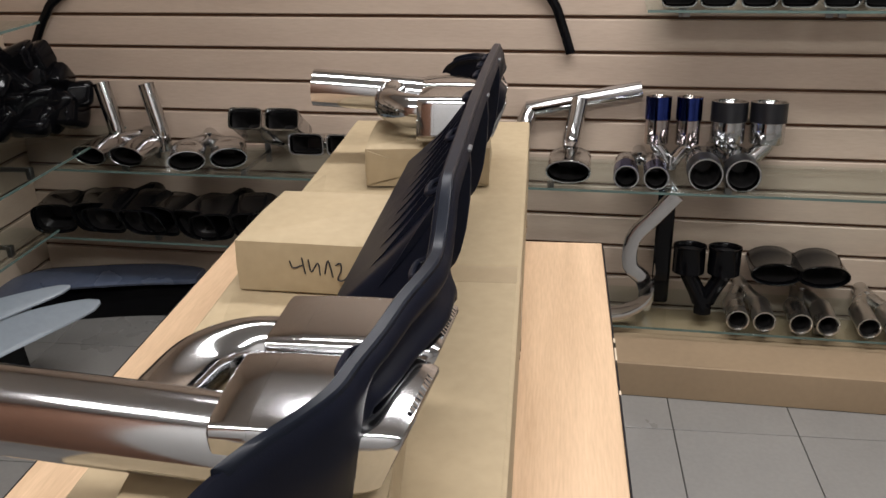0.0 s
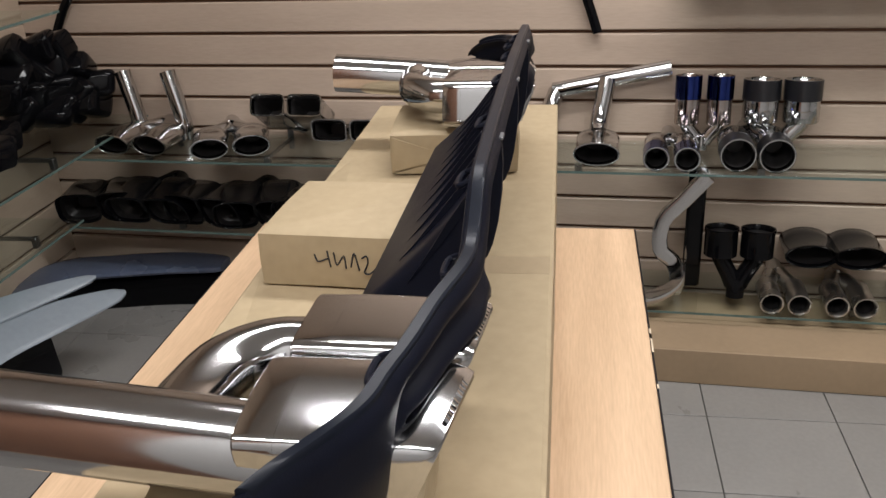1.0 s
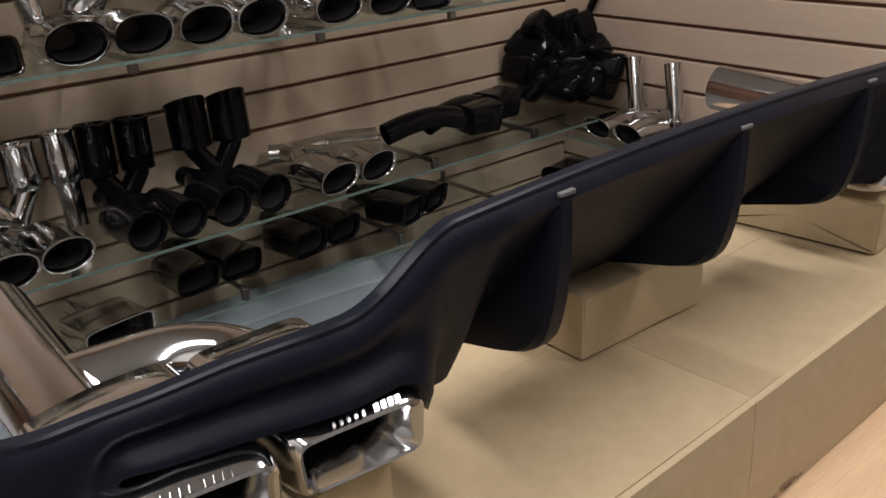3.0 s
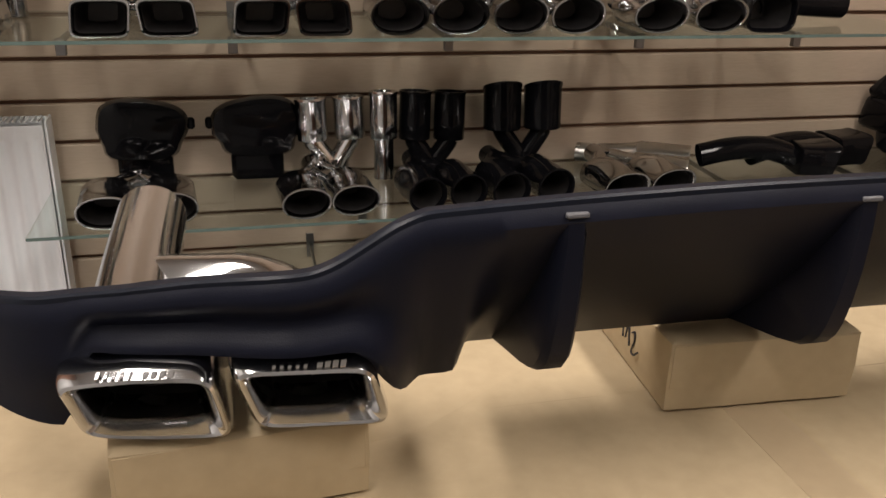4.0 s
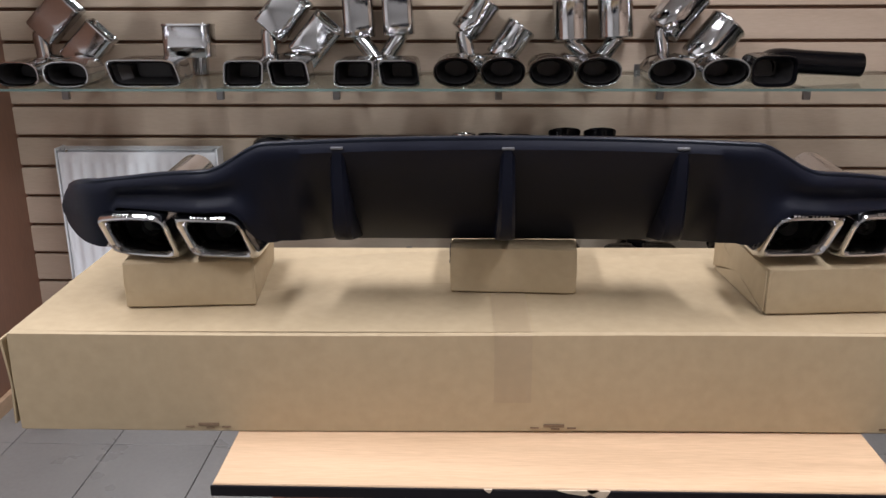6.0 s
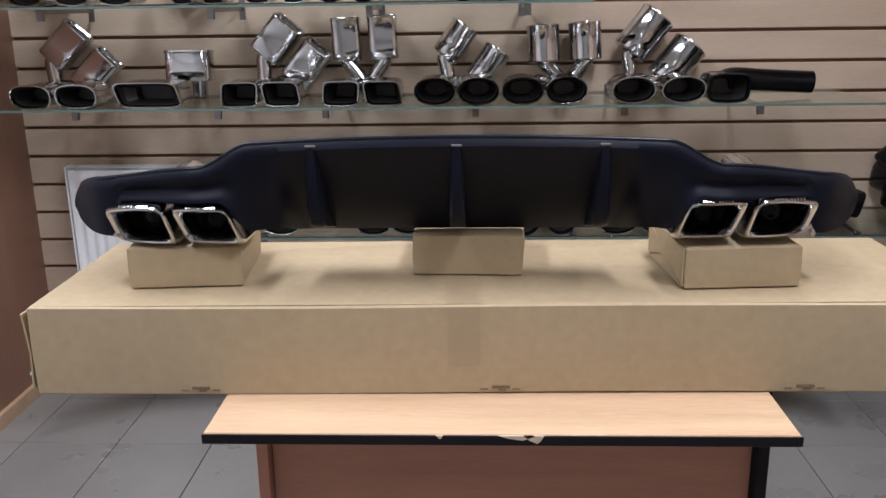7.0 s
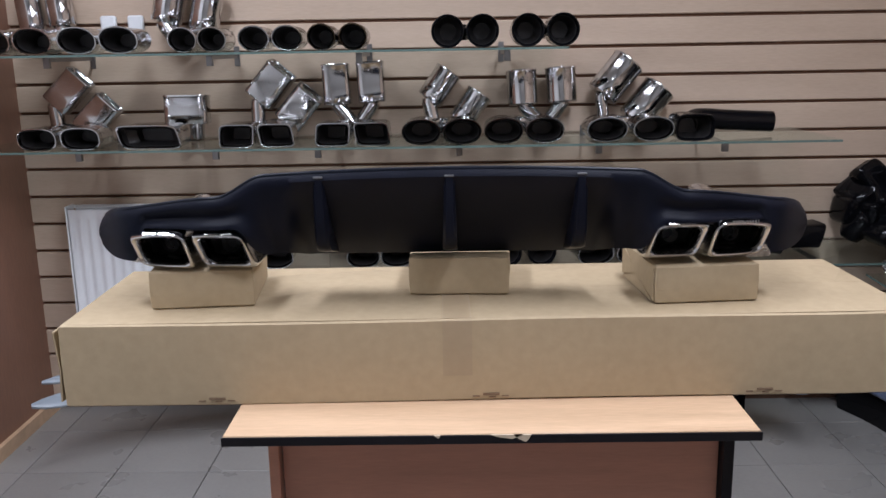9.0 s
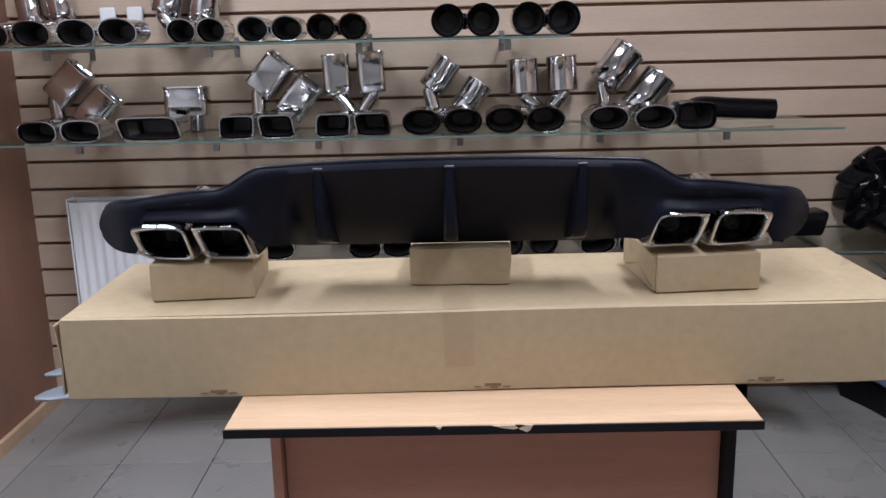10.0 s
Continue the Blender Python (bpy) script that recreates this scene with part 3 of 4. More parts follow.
# ---- shelves ----
def shelf(x0, x1, y0, y1, z, brackets, along="x"):
    e = thing("glass_shelf", "clear green-edged glass shelf on steel brackets", "shelf", "glass shelves")
    pane = part("pane", Shape().box((x0, y0, z - 0.008), (x1, y1, z), 0.001), GLASS, e, "clear glass pane")
    if along == "x":
        edge = Shape().box((x0 + 0.001, y0 - 0.0012, z - 0.0075), (x1 - 0.001, y0 - 0.0002, z - 0.0005))
    else:
        edge = Shape().box((x0 - 0.0012, y0 + 0.001, z - 0.0075), (x0 - 0.0002, y1 - 0.001, z - 0.0005))
    part("front_edge", edge, GLASS_EDGE, pane, "dull green ground edge")
    for b in brackets:
        s = Shape()
        if along == "x":
            s.box((b - 0.010, y0 + 0.08, z - 0.042), (b + 0.010, y0 + 0.095, z - 0.0085), 0.001)
            s.box((b - 0.003, y0 + 0.095, z - 0.022), (b + 0.003, y1 + 0.008, z - 0.0085), 0.0005)
            s.box((b - 0.010, y1 + 0.0025, z - 0.05), (b + 0.010, y1 + 0.0055, z + 0.02), 0.0005)
        else:
            s.box((x0 + 0.08, b - 0.010, z - 0.030), (x0 + 0.095, b + 0.010, z - 0.0085), 0.001)
            s.box((x0 + 0.095, b - 0.003, z - 0.022), (x1 + 0.008, b + 0.003, z - 0.0085), 0.0005)
            s.box((x1 + 0.0025, b - 0.010, z - 0.05), (x1 + 0.0055, b + 0.010, z + 0.02), 0.0005)
        part("bracket", s, STEEL_BRACKET, e, "small steel bracket")
    return e


YB = WALL_A - 0.006
shelf(0.60, 2.53, 0.945, YB, SHELF_TOP, (0.874, 1.396, 1.873, 2.344))
shelf(0.60, 3.39, 0.945, YB, SHELF_MID, (0.944, 1.393, 1.727, 2.188, 2.641, 3.049))
shelf(1.28, 3.84, 0.985, YB, SHELF_LOW, (1.5, 2.0, 2.5, 3.0, 3.4))
shelf(1.70, 3.42, 1.03, YB, SHELF_BASE, (1.9, 2.4, 2.9, 3.3))
XB = WALL_B - 0.006
EAST_SHELVES = [
    shelf(3.60, XB, -0.018, 1.10, SHELF_B, (0.15, 0.5, 0.9), "y"),
    shelf(3.60, XB, -1.90, -0.301, SHELF_B, (-0.45, -0.95, -1.5), "y"),
    shelf(3.645, XB, -0.017, 1.2, SHELF_B_BASE, (0.2, 0.85), "y"),
    shelf(3.615, XB, -1.90, -0.538, SHELF_B_LOW, (-0.6, -1.25), "y"),
    shelf(3.675, XB, -1.90, -0.692, SHELF_B_TOP, (-0.8, -1.2, -1.6), "y"),
]

# ---- tips on the north wall ----
OVAL = dict(w=0.119, h=0.080, p=2.2, gap=0.130, slant=0.3)
RECT = dict(w=0.106, h=0.073, p=6, gap=0.125, slant=0.25, skew=-0.12)
ROUND = dict(w=0.088, h=0.088, p=2, gap=0.105, slant=0.0)
G = "exhaust tips on the shelves"
CO, CR = "polished chrome twin tip with oval mouths, on glass", "polished chrome twin tip with squared mouths, on glass"
FRONT = 0.962
# middle shelf
lay(double_tip(CR, w=0.122, h=0.07, p=2.8, gap=0.138, slant=0.2, group=G), 0.913, FRONT, SHELF_MID, 2)
upright(double_tip, 0.863, 0.128, SHELF_MID, 44, label=CR, w=0.10, h=0.07, p=6, gap=0.13, slant=0.1, group=G)
lay(single_tip("wide chrome tip with one squared mouth, on glass", w=0.19, h=0.075, p=6, skew=-0.2, length=0.13, group=G), 1.202, FRONT, SHELF_MID)
stand(single_tip("squared chrome tip standing on end", w=0.15, h=0.075, p=7, slant=0.0, length=0.10, path=[(0.03, 0.09, 0), (0.03, 0.12, 0), (0.03, 0.15, 0)], group=G), 1.235, 1.29, SHELF_MID, 0, 4)
lay(double_tip(CR, **RECT, group=G), 1.544, FRONT, SHELF_MID, 3)
upright(double_tip, 1.581, 0.153, SHELF_MID, 40, label=CR, **RECT, group=G)
lay(double_tip(CR, **RECT, group=G), 1.849, FRONT, SHELF_MID)
upright(double_tip, 1.821, 0.194, SHELF_MID, -3, label=CR, w=0.095, h=0.068, p=5, gap=0.122, slant=0.0, group=G)
lay(double_tip(CO, **OVAL, group=G), 2.132, FRONT, SHELF_MID)
upright(double_tip, 2.181, 0.141, SHELF_MID, 36, label=CO, w=0.094, h=0.094, gap=0.134, length=0.12, slant=0.0, group=G)
lay(double_tip(CO, **OVAL, group=G), 2.394, FRONT, SHELF_MID)
upright(double_tip, 2.482, 0.172, SHELF_MID, -3, label=CO, w=0.106, h=0.106, gap=0.137, length=0.12, slant=0.0, group=G)
lay(double_tip(CO, w=0.126, h=0.078, p=2.1, gap=0.146, slant=0.3, group=G), 2.728, FRONT, SHELF_MID)
upright(double_tip, 2.803, 0.151, SHELF_MID, 40, label=CO, w=0.118, h=0.118, gap=0.146, length=0.15, slant=0.0, r=0.022, group=G)
lay(single_tip("gloss black squared tip with a long bent pipe", w=0.12, h=0.082, p=4, slant=0.1, metal=GLOSS_BLACK, length=0.12, path=[(0, 0.11, 0), (0.05, 0.155, 0.015), (0.15, 0.17, 0.008), (0.30, 0.17, 0.0)], r=0.034, group=G), 2.932, 0.965, SHELF_MID, 0)
# top shelf
lay(double_tip(CO, **OVAL, group=G), 0.800, FRONT, SHELF_TOP)
upright(double_tip, 0.756, 0.169, SHELF_TOP, -8, label=CO, **ROUND, group=G)
lay(double_tip(CO, **OVAL, group=G), 1.070, FRONT, SHELF_TOP)
upright(double_tip, 1.259, 0.169, SHELF_TOP, 12, label="twin chrome tip on a thick satin grey pipe", w=0.105, h=0.105, gap=0.13, slant=0.0, r=0.034, group=G)
lay(double_tip(CO, w=0.088, h=0.074, p=2, gap=0.092, group=G), 1.379, FRONT, SHELF_TOP)
lay(double_tip(CO, w=0.094, h=0.075, p=2, gap=0.104, group=G), 1.607, FRONT, SHELF_TOP)
lay(double_tip("dark chrome twin tip with round mouths, on glass", w=0.085, h=0.078, p=2, gap=0.098, metal=DARK_CHROME, group=G), 1.814, FRONT, SHELF_TOP)
for x in (2.210, 2.458):
    lay(double_tip("gloss black twin tip with round mouths, on glass", w=0.098, h=0.098, p=2, gap=0.108, slant=0, metal=GLOSS_BLACK, inlet_len=0.02, group=G), x, FRONT, SHELF_TOP)
# lower shelf
LF = 1.0
CBK = "gloss black twin tip with round mouths, on glass"
lay(double_tip(CO, **OVAL, group=G), 1.507, LF, SHELF_LOW, 4)
lay(double_tip(CO, w=0.108, h=0.078, p=2.1, gap=0.112, slant=0.3, group=G), 1.922, LF, SHELF_LOW, 4)
upright(double_tip, 1.955, 0.160, SHELF_LOW, -2, label=CO, w=0.078, h=0.078, gap=0.095, length=0.105, slant=0.0, group=G)
upright(double_tip, 2.220, 0.163, SHELF_LOW, 2, label=CBK, w=0.082, h=0.082, gap=0.092, length=0.125, slant=0.0, metal=GLOSS_BLACK, group=G)
upright(double_tip, 2.465, 0.176, SHELF_LOW, 0, label=CBK, w=0.100, h=0.100, gap=0.112, length=0.115, slant=-0.3, metal=GLOSS_BLACK, group=G)
stand(single_tip("polished chrome round tip standing on its pipe", w=0.070, h=0.070, slant=0.0, length=0.12, group=G), 2.087, 1.30, SHELF_LOW)
lay(double_tip(CBK, w=0.088, h=0.088, gap=0.100, slant=0.1, metal=GLOSS_BLACK, group=G), 2.192, LF, SHELF_LOW, 6)
lay(double_tip(CBK, w=0.092, h=0.092, gap=0.115, slant=0.1, metal=GLOSS_BLACK, group=G), 2.400, LF, SHELF_LOW, 6)
lay(double_tip(CO, **OVAL, group=G), 2.698, LF, SHELF_LOW, 6)
lay(double_tip("worn chrome twin tip lying on glass", w=0.1, h=0.06, gap=0.12, slant=0.1, metal=SATIN, group=G), 2.90, 1.2, SHELF_LOW, 60)
for x, y, yaw in ((3.30, 1.16, 80), (3.45, 1.25, 96)):
    lay(single_tip("gloss black squared tip with a long bent pipe", w=0.12, h=0.085, p=5, metal=GLOSS_BLACK, length=0.1, path=[(0, 0.09, 0), (0.01, 0.17, 0.02), (0.0, 0.27, 0.02), (0.0, 0.36, 0.0)], r=0.032, group=G), x, y, SHELF_LOW, yaw)
# base shelf
for x, yaw in ((2.36, 4), (2.68, 10), (3.02, 18)):
    lay(double_tip("gloss black twin tip with squared mouths, on glass", w=0.11, h=0.075, p=4, gap=0.125, slant=0.2, metal=GLOSS_BLACK, group=G), x, 1.15, SHELF_BASE, yaw)
lay(single_tip("wide chrome tip with one squared mouth, on glass", w=0.16, h=0.075, p=6, skew=-0.1, length=0.12, group=G), 2.047, LF, SHELF_BASE, 8)

# corner heap of black tips
rng = random.Random(4)
for row, cols in enumerate((4, 5, 4, 3)):
    for col in range(cols):
        w = rng.uniform(0.115, 0.145)
        q = Shape()
        q.loft([[(x, y, z) for x, z in oval(w * k, w * k * 0.74, 5.0, 20, 0.2)] for y, k in ((-0.045, 0.55), (-0.042, 0.8), (-0.032, 0.96), (0.0, 1.0), (0.03, 0.92), (0.045, 0.6))], True, True)
        e = single("tip_cap", q, GLOSS_BLACK, "gloss black moulded cap in a corner heap", "car trim", "heap of black caps")
        off = (col - (cols - 1) / 2) * 0.066 + rng.uniform(-0.01, 0.01)
        e.matrix_world = pose(3.70 + off * 0.72, 1.20 - off * 0.72 + 0.015 * row, SHELF_LOW + 0.055 + row * 0.062 + rng.uniform(-0.008, 0.008), rng.uniform(-55, 25), rng.uniform(-50, 50), -45 + rng.uniform(-60, 60))
        if row == 0:
            rest(e, SHELF_LOW)

# ---- tips on the east wall ----
BEFORE_EAST = set(bpy.data.objects)
for y, yaw in ((0.923, 0), (0.590, 22)):
    lay_b(double_tip(CO, w=0.11, h=0.07, gap=0.125, slant=0.35, group=G), 3.630, y, SHELF_B, yaw)
for y in (1.000, 0.842):
    up = single("bent_pipe", pipe_shape(bend([(3.815, y - 0.015, SHELF_B + 0.02), (3.82, y - 0.008, SHELF_B + 0.09), (3.845, y + 0.035, SHELF_B + 0.235)], 8), 0.026), CHROME, "polished chrome pipe standing on glass", "exhaust pipe", "bent pipes")
    rest(up, SHELF_B)
lay_b(double_tip(CR, w=0.105, h=0.062, p=6, gap=0.118, slant=0.25, group=G), 3.623, 0.210, SHELF_B, 0, -14)
lay_b(double_tip(CR, w=0.105, h=0.062, p=6, gap=0.118, slant=0.25, neck=0.06, inlet_len=0.03, group=G), 3.700, 0.426, SHELF_B, 0, -34)
# oval tip on a branched pipe
hp = thing("branched_pipe", "polished chrome oval tip on a branched pipe", "exhaust tip", G)
sh = part("shell", shell_shape(0.125, 0.075, 2.1, 0.14, 0.4, 0.028), CHROME, hp)
part("liner", liner_shape(0.125, 0.075, 2.1, 0.14, 0.4), PIPE_INSIDE, sh, "dark inner sleeve")
part("riser", pipe_shape(bend([(0, 0.13, 0), (0.0, 0.19, 0.04), (0.02, 0.24, 0.155)], 8), 0.026), CHROME, hp)
part("cross_pipe", pipe_shape([(-0.14, 0.25, 0.115), (0.20, 0.25, 0.185)], 0.025), CHROME, hp)
part("leg_pipe", pipe_shape(bend([(-0.13, 0.25, 0.115), (-0.15, 0.2, 0.06), (-0.15, 0.1, -0.01)], 8), 0.025), CHROME, hp)
hp.matrix_world = pose(3.630, -0.501, SHELF_B, 0, 0, -90)
rest(hp, SHELF_B)
lay_b(double_tip("chrome twin tip with burnt blue mouths, on glass", w=0.066, h=0.066, gap=0.082, slant=0.0, cap=BLUE_STEEL, neck=0.06, r=0.02, group=G), 3.615, -0.704, SHELF_B)
upright(double_tip, -0.794, 0.156, SHELF_B, 0, 3.833, east=True, label="chrome twin tip with burnt blue mouths, standing", w=0.07, h=0.07, gap=0.088, slant=0.0, metal=GOLD_STEEL, cap=BLUE_STEEL, r=0.02, group=G)
lay_b(double_tip("twin tip with satin carbon sleeves, on glass", w=0.09, h=0.09, gap=0.10, slant=0.0, cap=CARBON, group=G), 3.623, -0.927, SHELF_B)
upright(double_tip, -1.005, 0.153, SHELF_B, 0, 3.833, east=True, label="twin tip with satin carbon sleeves, standing", w=0.098, h=0.098, gap=0.11, length=0.12, slant=0.0, cap=CARBON, group=G)
for y, yaw, tilt in ((1.10, 14, 0), (0.93, 0, 8), (0.74, -8, 0), (0.55, 12, 6), (0.36, 0, 0)):
    lay_b(double_tip("gloss black twin tip with squared mouths, on glass", w=0.14, h=0.115, p=3.4, gap=0.135, slant=0.4, skew=-0.1, metal=GLOSS_BLACK, group=G), 3.665, y, SHELF_B_BASE, yaw, tilt)
# lower east shelf
for y in (-1.048, -1.224, -1.410):
    lay_b(double_tip("satin steel twin tip with round mouths, on glass", w=0.062, h=0.062, gap=0.075, slant=0.0, metal=SATIN, length=0.12, r=0.024, group=G), 3.630, y, SHELF_B_LOW)
lay_b(double_tip("large gloss black oval twin tip", w=0.145, h=0.08, gap=0.135, slant=0.3, metal=GLOSS_BLACK, group=G), 3.750, -1.194, SHELF_B_LOW + 0.09, 0, 0)
upright(double_tip, -0.920, 0.177, SHELF_B_LOW, 0, 3.750, east=True, label=CBK, w=0.095, h=0.095, gap=0.102, length=0.085, slant=0, metal=GLOSS_BLACK, group=G)
for y in (-0.825, -1.029, -1.233, -1.436, -1.638):
    lay_b(double_tip(CR, w=0.09, h=0.075, p=5, gap=0.1, group=G), 3.705, y, SHELF_B_TOP)


def trim_frame(label):
    """A chrome bumper trim frame, a bent C of rounded bar."""
    e = thing("bumper_trim", label, "car trim")
    s = Shape()
    line = bend([(0.0, -0.815, 0.663), (0.0, -0.753, 0.587), (0.0, -0.698, 0.518), (0.0, -0.695, 0.431), (0.0, -0.733, 0.392), (0.0, -0.750, 0.340), (0.0, -0.740, 0.288)], 3)
    rings = []
    for i, p in enumerate(line):
        d = (line[min(i + 1, len(line) - 1)] - line[max(i - 1, 0)]).normalized()
        nrm = Vector((0, -d.z, d.y))
        rings.append([p + Vector((x, 0, 0)) + nrm * z for x, z in oval(0.024, 0.046, 8, 16)])
    s.loft(rings, True, True)
    part("bar", s, CHROME, e, "bright chrome bent bar")
    return e


tf = trim_frame("chrome bumper trim leaning over the glass shelf")
tf.location.x = 3.728
rest(tf, SHELF_B_LOW)
t2 = Shape()
line = bend([(3.690, -0.767, 0.416), (3.675, -0.757, 0.341), (3.660, -0.694, 0.292), (3.652, -0.601, 0.276), (3.652, -0.517, 0.277)], 8)
t2.loft([[p + Vector((x, 0, z)) for x, z in oval(0.07, 0.024, 5, 14)] for p in line], True, True)
rest(single("bumper_trim", t2, CHROME, "bright chrome bumper trim bar lying on glass", "car trim"), SHELF_B_LOW)

single("trim_strip", Shape().box((3.780, -0.820, SHELF_B_LOW), (3.802, -0.767, 0.645), 0.008), GLOSS_BLACK, "narrow black trim strip standing on glass", "car trim")

for ob in set(bpy.data.objects) - BEFORE_EAST:
    if ob.parent is None:
        ob.matrix_world = EAST @ ob.matrix_basis
for ob in EAST_SHELVES:
    ob.matrix_world = EAST

# ---- radiator ----
def radiator():
    e = thing("radiator", "white ribbed steel panel radiator on the wall", "radiator")
    x0, x1, y0, y1, z0, z1 = 0.757, 1.292, 1.29, 1.37, 0.40, 0.936
    part("back_panel", Shape().box((x0 + 0.01, y1 - 0.012, z0 + 0.01), (x1 - 0.01, y1, z1 - 0.006), 0.004), RAD_WHITE, e)
    s = Shape()
    n = 14
    w = (x1 - x0 - 0.02) / n
    def line(z, k):
        pts = []
        for i in range(n):
            a = x0 + 0.01 + i * w
            pts += [(a, y0 + 0.004, z), (a + 0.3 * w, y0 + 0.004, z), (a + 0.42 * w, y0 + 0.004 + k, z), (a + 0.88 * w, y0 + 0.004 + k, z)]
        pts.append((x1 - 0.01, y0 + 0.004, z))
        return pts
    s.loft([line(z0 + 0.02, 0), line(z0 + 0.05, 0), line(z0 + 0.06, 0.006), line(z1 - 0.055, 0.006), line(z1 - 0.045, 0), line(z1 - 0.012, 0)], closed=False)
    part("front_panel", s, RAD_WHITE, e, "ribbed white front")
    for x in (x0, x1 - 0.006):
        part("side_cover", Shape().box((x, y0, z0 + 0.005), (x + 0.006, y1 - 0.013, z1), 0.002), RAD_WHITE, e)
    g = Shape()
    for i in range(40):
        a = x0 + 0.008 + i * (x1 - x0 - 0.02) / 40
        g.box((a, y0 + 0.008, z1 - 0.006), (a + 0.006, y1 - 0.016, z1 - 0.002))
    part("top_grille", g, RAD_WHITE, e, "slotted top grille")
    p = Shape()
    p.tube(bend([(x0 - 0.0, y0 + 0.045, z0 + 0.04), (x0 - 0.05, y0 + 0.045, z0 + 0.03), (x0 - 0.072, y0 + 0.055, z0 - 0.02), (x0 - 0.06, y0 + 0.08, z0 - 0.06), (x0 - 0.05, WALL_A + 0.004, z0 - 0.07)], 6), 0.011, 12)
    part("feed_pipe", p, RAD_WHITE, e)
    return e


radiator()


# ---- black covers on the lower shelf ----
def cover(mirror):
    e = thing("bumper_insert", "gloss black moulded bumper insert leaning on the wall", "car trim", "black bumper inserts")
    s = Shape()
    rings = []
    for y, k in ((0.0, 0.80), (-0.03, 0.98), (-0.05, 1.0), (-0.07, 0.92), (-0.075, 0.7)):
        ring = []
        for x, z in oval(0.215, 0.138, 4.5, 32, 0.10 * mirror):
            zz = z + (0.012 * math.cos(x * 16) if z > 0 else 0) - 0.15 * mirror * x * (z > 0) * 0.6
            xx = x * (1.0 if z > -0.02 else 0.86)
            ring.append((xx * k, y, zz * k))
        rings.append(ring)
    s.loft(rings, True, True)
    part("body", s, GLOSS_BLACK, e)
    t = Shape().box((-0.065, -0.05, -0.13), (0.065, -0.01, -0.045), 0.012)
    part("lower_duct", t, GLOSS_BLACK, e)
    part("tab", Shape().box((mirror * 0.105 - 0.018, -0.035, 0.0), (mirror * 0.105 + 0.018, -0.02, 0.03), 0.006), GLOSS_BLACK, e)
    return e


for x, m in ((1.500, 1), (1.770, -1)):
    c = cover(m)
    c.matrix_world = pose(x, 1.37, SHELF_LOW + 0.13, -6, 0, 0)
    rest(c, SHELF_LOW)


# ---- bumper lips, hung strips, long carton, tags ----
def lip(name, pts, width, thick, material, label, category, lean=0.0, taper=0.35):
    """A long bowed strip of rounded section along a line of points."""
    s = Shape()
    line = bend(pts, 10)
    rings = []
    n = len(line)
    for i, p in enumerate(line):
        d = (line[min(i + 1, n - 1)] - line[max(i - 1, 0)]).normalized()
        side = d.cross(Vector((0, 0, 1)))
        side = side.normalized() if side.length > 0.1 else Vector((1, 0, 0))
        up = side.cross(d)
        t = i / (n - 1)
        k = 1 - (1 - taper) * (1 - math.sin(math.pi * t) ** 0.5)
        a = math.radians(lean)
        u, v = side * math.cos(a) + up * math.sin(a), up * math.cos(a) - side * math.sin(a)
        rings.append([p + u * x * k + v * z for x, z in oval(width, thick, 3, 14)])
    s.loft(rings, True, True)
    return single(name, s, material, label, category)


ARC = [(0.775, 0.850), (1.120, 1.055), (1.764, 1.148), (2.224, 1.193), (2.635, 1.198), (2.976, 1.140), (3.173, 1.034), (3.345, 0.900)]
l1 = lip("bumper_lip", [(x, y, 0.352) for x, y in ARC], 0.17, 0.016, GREY_PRIMER, "bowed blue-grey primed bumper lip on a dark bumper", "bumper lip", -24, 0.08)
l2 = lip("bumper_lip", [(x, y + 0.085, 0.400) for x, y in ARC], 0.11, 0.014, GREY_PRIMER, "second bowed blue-grey primed lip stacked behind", "bumper lip", -30, 0.08)
bs = Shape()
line = bend([(x, y + 0.06, 0) for x, y in ARC[3:-1]], 8)
bs.loft([[p + Vector((0, y, z)) for y, z in ((-0.03, FLOOR), (-0.05, 0.18), (-0.04, 0.29), (-0.02, 0.31), (0.0, 0.31), (0.03, 0.18), (0.03, FLOOR))] for p in line], True, True)
single("bumper", bs, GLOSS_BLACK, "dark glossy bumper standing on the floor", "car bumper")
CURVE = [(3.66, 1.33), (3.72, 1.17), (3.765, 0.94), (3.765, 0.76)]
b3s = Shape()
b3s.loft([[p + Vector((x, 0.3 * x, z)) for x, z in ((-0.04, FLOOR), (-0.05, 0.16), (-0.04, 0.225), (0.06, 0.235), (0.07, 0.16), (0.07, FLOOR))] for p in bend([(x, y, 0) for x, y in CURVE], 8)], True, True)
single("bumper", b3s, GLOSS_BLACK, "dark glossy bumper standing on the floor", "car bumper")
lip("bumper_lip", [(x, y, 0.252) for x, y in [(3.42, 1.32)] + CURVE], 0.17, 0.03, GREY_DARK, "dark blue-grey painted lip lying on a bumper", "bumper lip", 0, 0.5)

for x in (0.949, 1.046):
    single("wall_socket", Shape().box((x - 0.028, WALL_A - 0.022, 1.545), (x + 0.028, WALL_A - 0.001, 1.605), 0.006), WHITE_TAG, "small white plastic box on the slats", "socket", "white boxes on the wall")
hung = lip("hung_lip", [(3.875, 1.265, 1.030), (3.875, 1.210, 1.120), (3.875, 1.140, 1.185), (3.875, 0.850, 1.330), (3.875, 0.380, 1.385), (3.875, -0.050, 1.340), (3.875, -0.360, 1.230), (3.875, -0.430, 1.170), (3.875, -0.460, 1.100), (3.875, -0.487, 1.020)], 0.024, 0.028, GLOSS_BLACK, "black lip spoiler hung in an arch on the slats", "lip spoiler", 0, 0.6)
hung.matrix_world = EAST
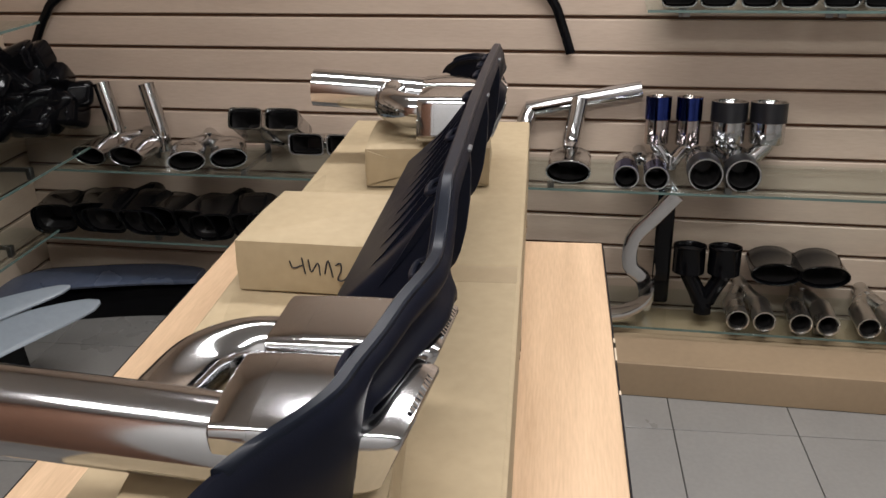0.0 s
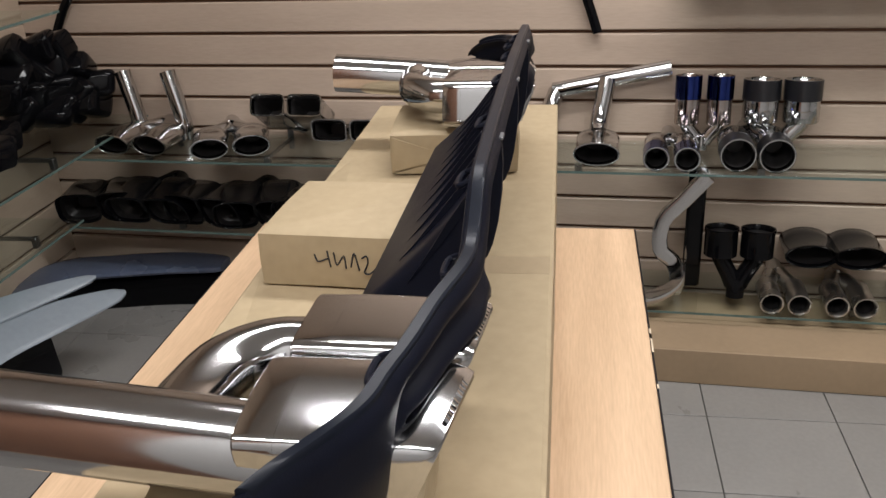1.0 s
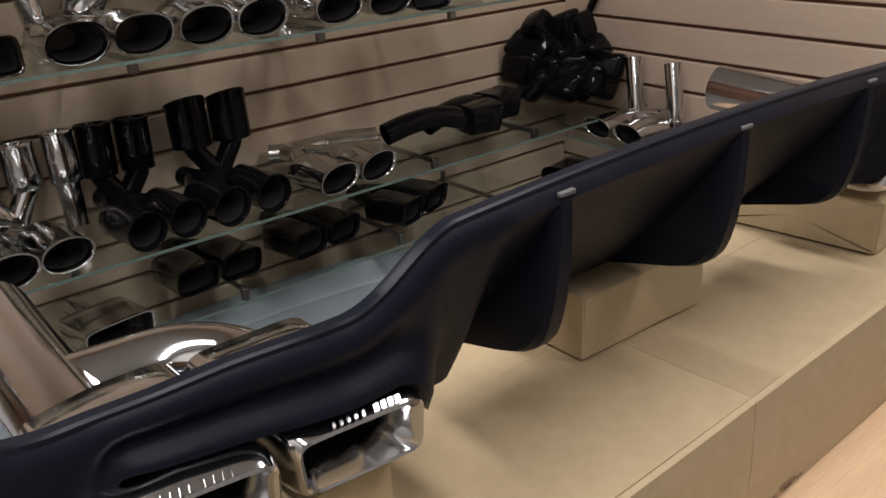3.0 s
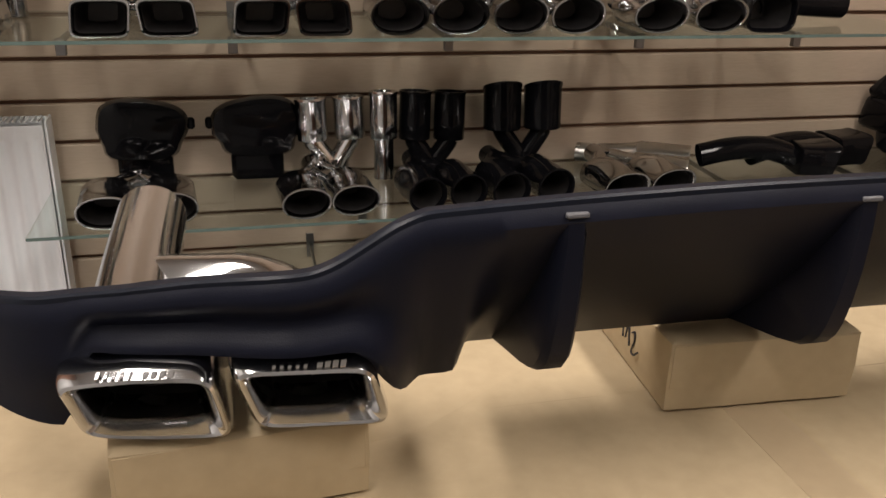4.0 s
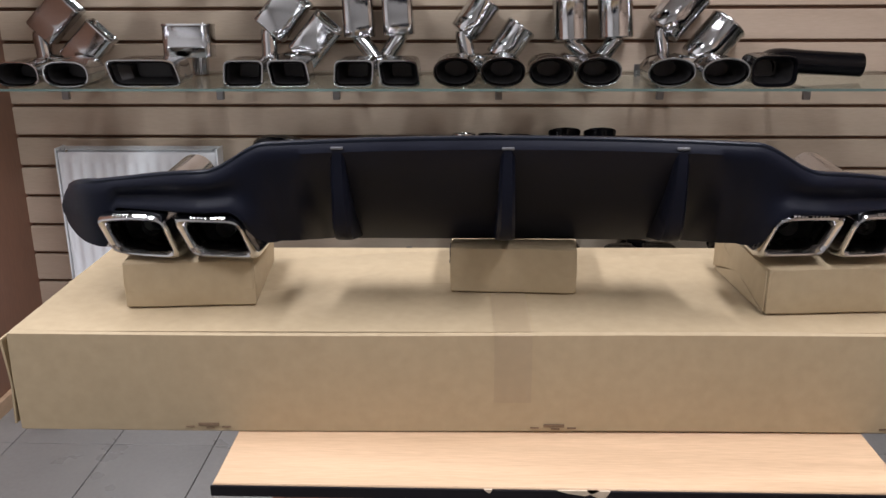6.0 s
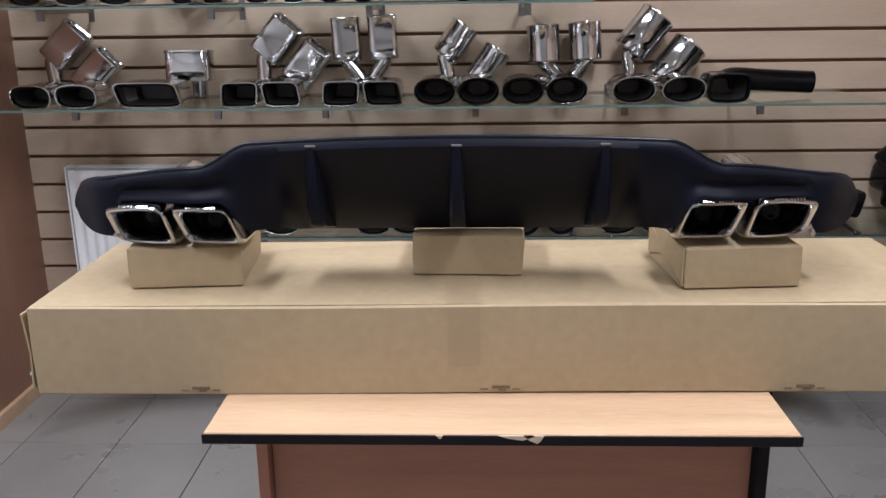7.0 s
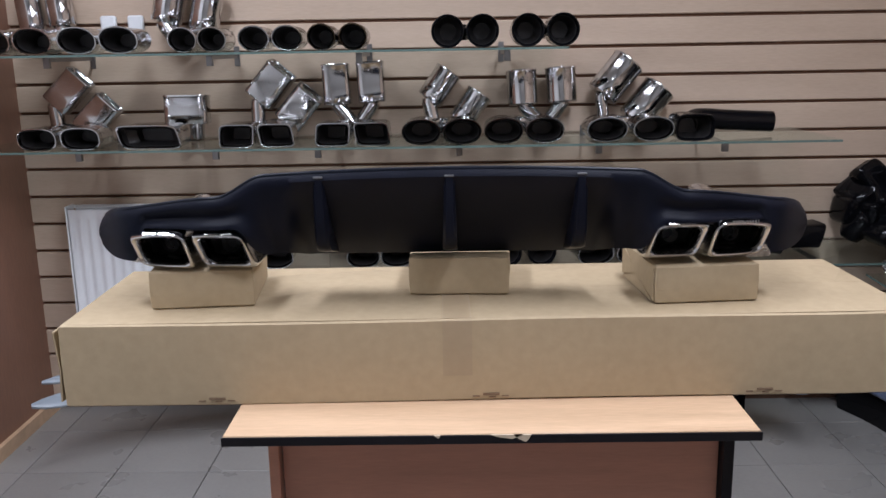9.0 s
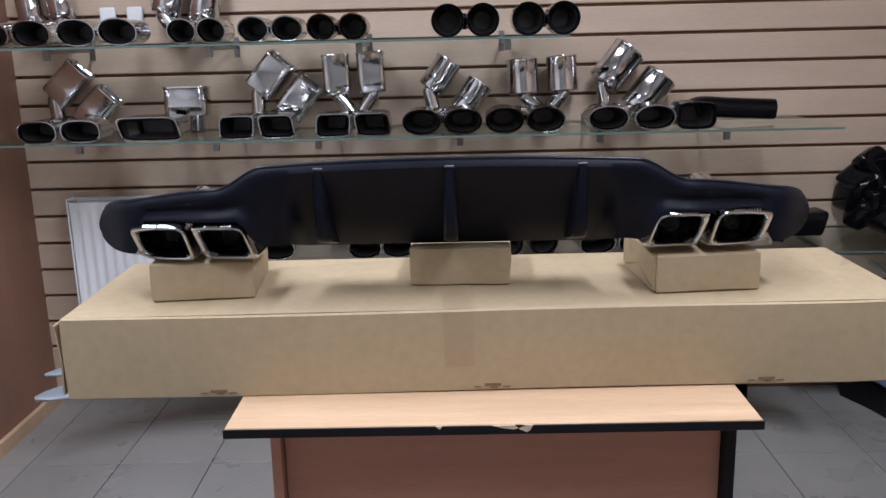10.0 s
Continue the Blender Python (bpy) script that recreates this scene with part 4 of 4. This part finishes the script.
lip("hung_lip", [(2.35, 1.375, 1.92), (2.55, 1.375, 1.77), (2.8, 1.375, 1.715), (3.05, 1.375, 1.75), (3.3, 1.375, 1.92)], 0.03, 0.03, GLOSS_BLACK, "black lip spoiler hung on the slats", "lip spoiler", 0, 0.6)
lc = carton("long_box", 0.36, 1.9, 0.110, "long low cardboard box along the wall", CARD_DARK)
lc.matrix_world = EAST @ pose(3.649, -1.57, FLOOR)

# ceiling lamps
for lx, ly, power in LAMPS:
    e = thing("ceiling_lamp", "long white ceiling lamp with a glowing diffuser", "ceiling lamp", "ceiling lamps")
    part("housing", Shape().box((lx - 0.14, ly - 1.12, CEIL - 0.06), (lx + 0.14, ly + 1.12, CEIL), 0.01), RAD_WHITE, e)
    part("diffuser", Shape().box((lx - 0.125, ly - 1.105, CEIL - 0.09), (lx + 0.125, ly + 1.105, CEIL - 0.061), 0.012), TUBE_WHITE, e, "glowing white lamp cover")

# ---- slats and tiles ----
def slat_mesh(length):
    s = Shape()
    h, g = SLAT, 0.0055
    prof = [(0.016, g), (0.003, g), (0.0, g + 0.003), (0.0, h - g - 0.003), (0.003, h - g), (0.016, h - g)]
    s.loft([[(0, y, z) for y, z in prof], [(length, y, z) for y, z in prof]], True, True)
    return s.mesh("slat", False)


def slats(wall, m, length, material):
    me = slat_mesh(length)
    me.materials.append(material)
    z = SLAT0 - 8 * SLAT
    while z < CEIL:
        if z > -0.03:
            o = new("slat", me)
            o.parent = wall
            o.matrix_world = Matrix.Translation((0, 0, z)) @ m
        z += SLAT


slats(wall_n, pose(WALL_L, WALL_A, 0), WALL_B - WALL_L, SLAT_WOOD)
slats(wall_e, pose(WALL_B, WALL_A, -0.040, 0, 0, -90), WALL_A - WALL_S, SLAT_WOOD_B)
wall_e.matrix_world = EAST

floor = tagged(new("floor"), "grey ceramic tiled floor with dark joints", "floor", kind="structure")
TX, TY = 0.310, 0.329
me = Shape().box((0.0015, 0.0015, -0.006), (TX - 0.0015, TY - 0.0015, 0.0), 0.001).mesh("tile", False)
me.materials.append(TILE)
x = 3.195 - 9 * TX
while x < WALL_B:
    y = 0.857 + 2 * TY
    while y > WALL_S - TY:
        o = new("tile", me)
        o.parent = floor
        o.location = (x, y, FLOOR)
        y -= TY
    x += TX
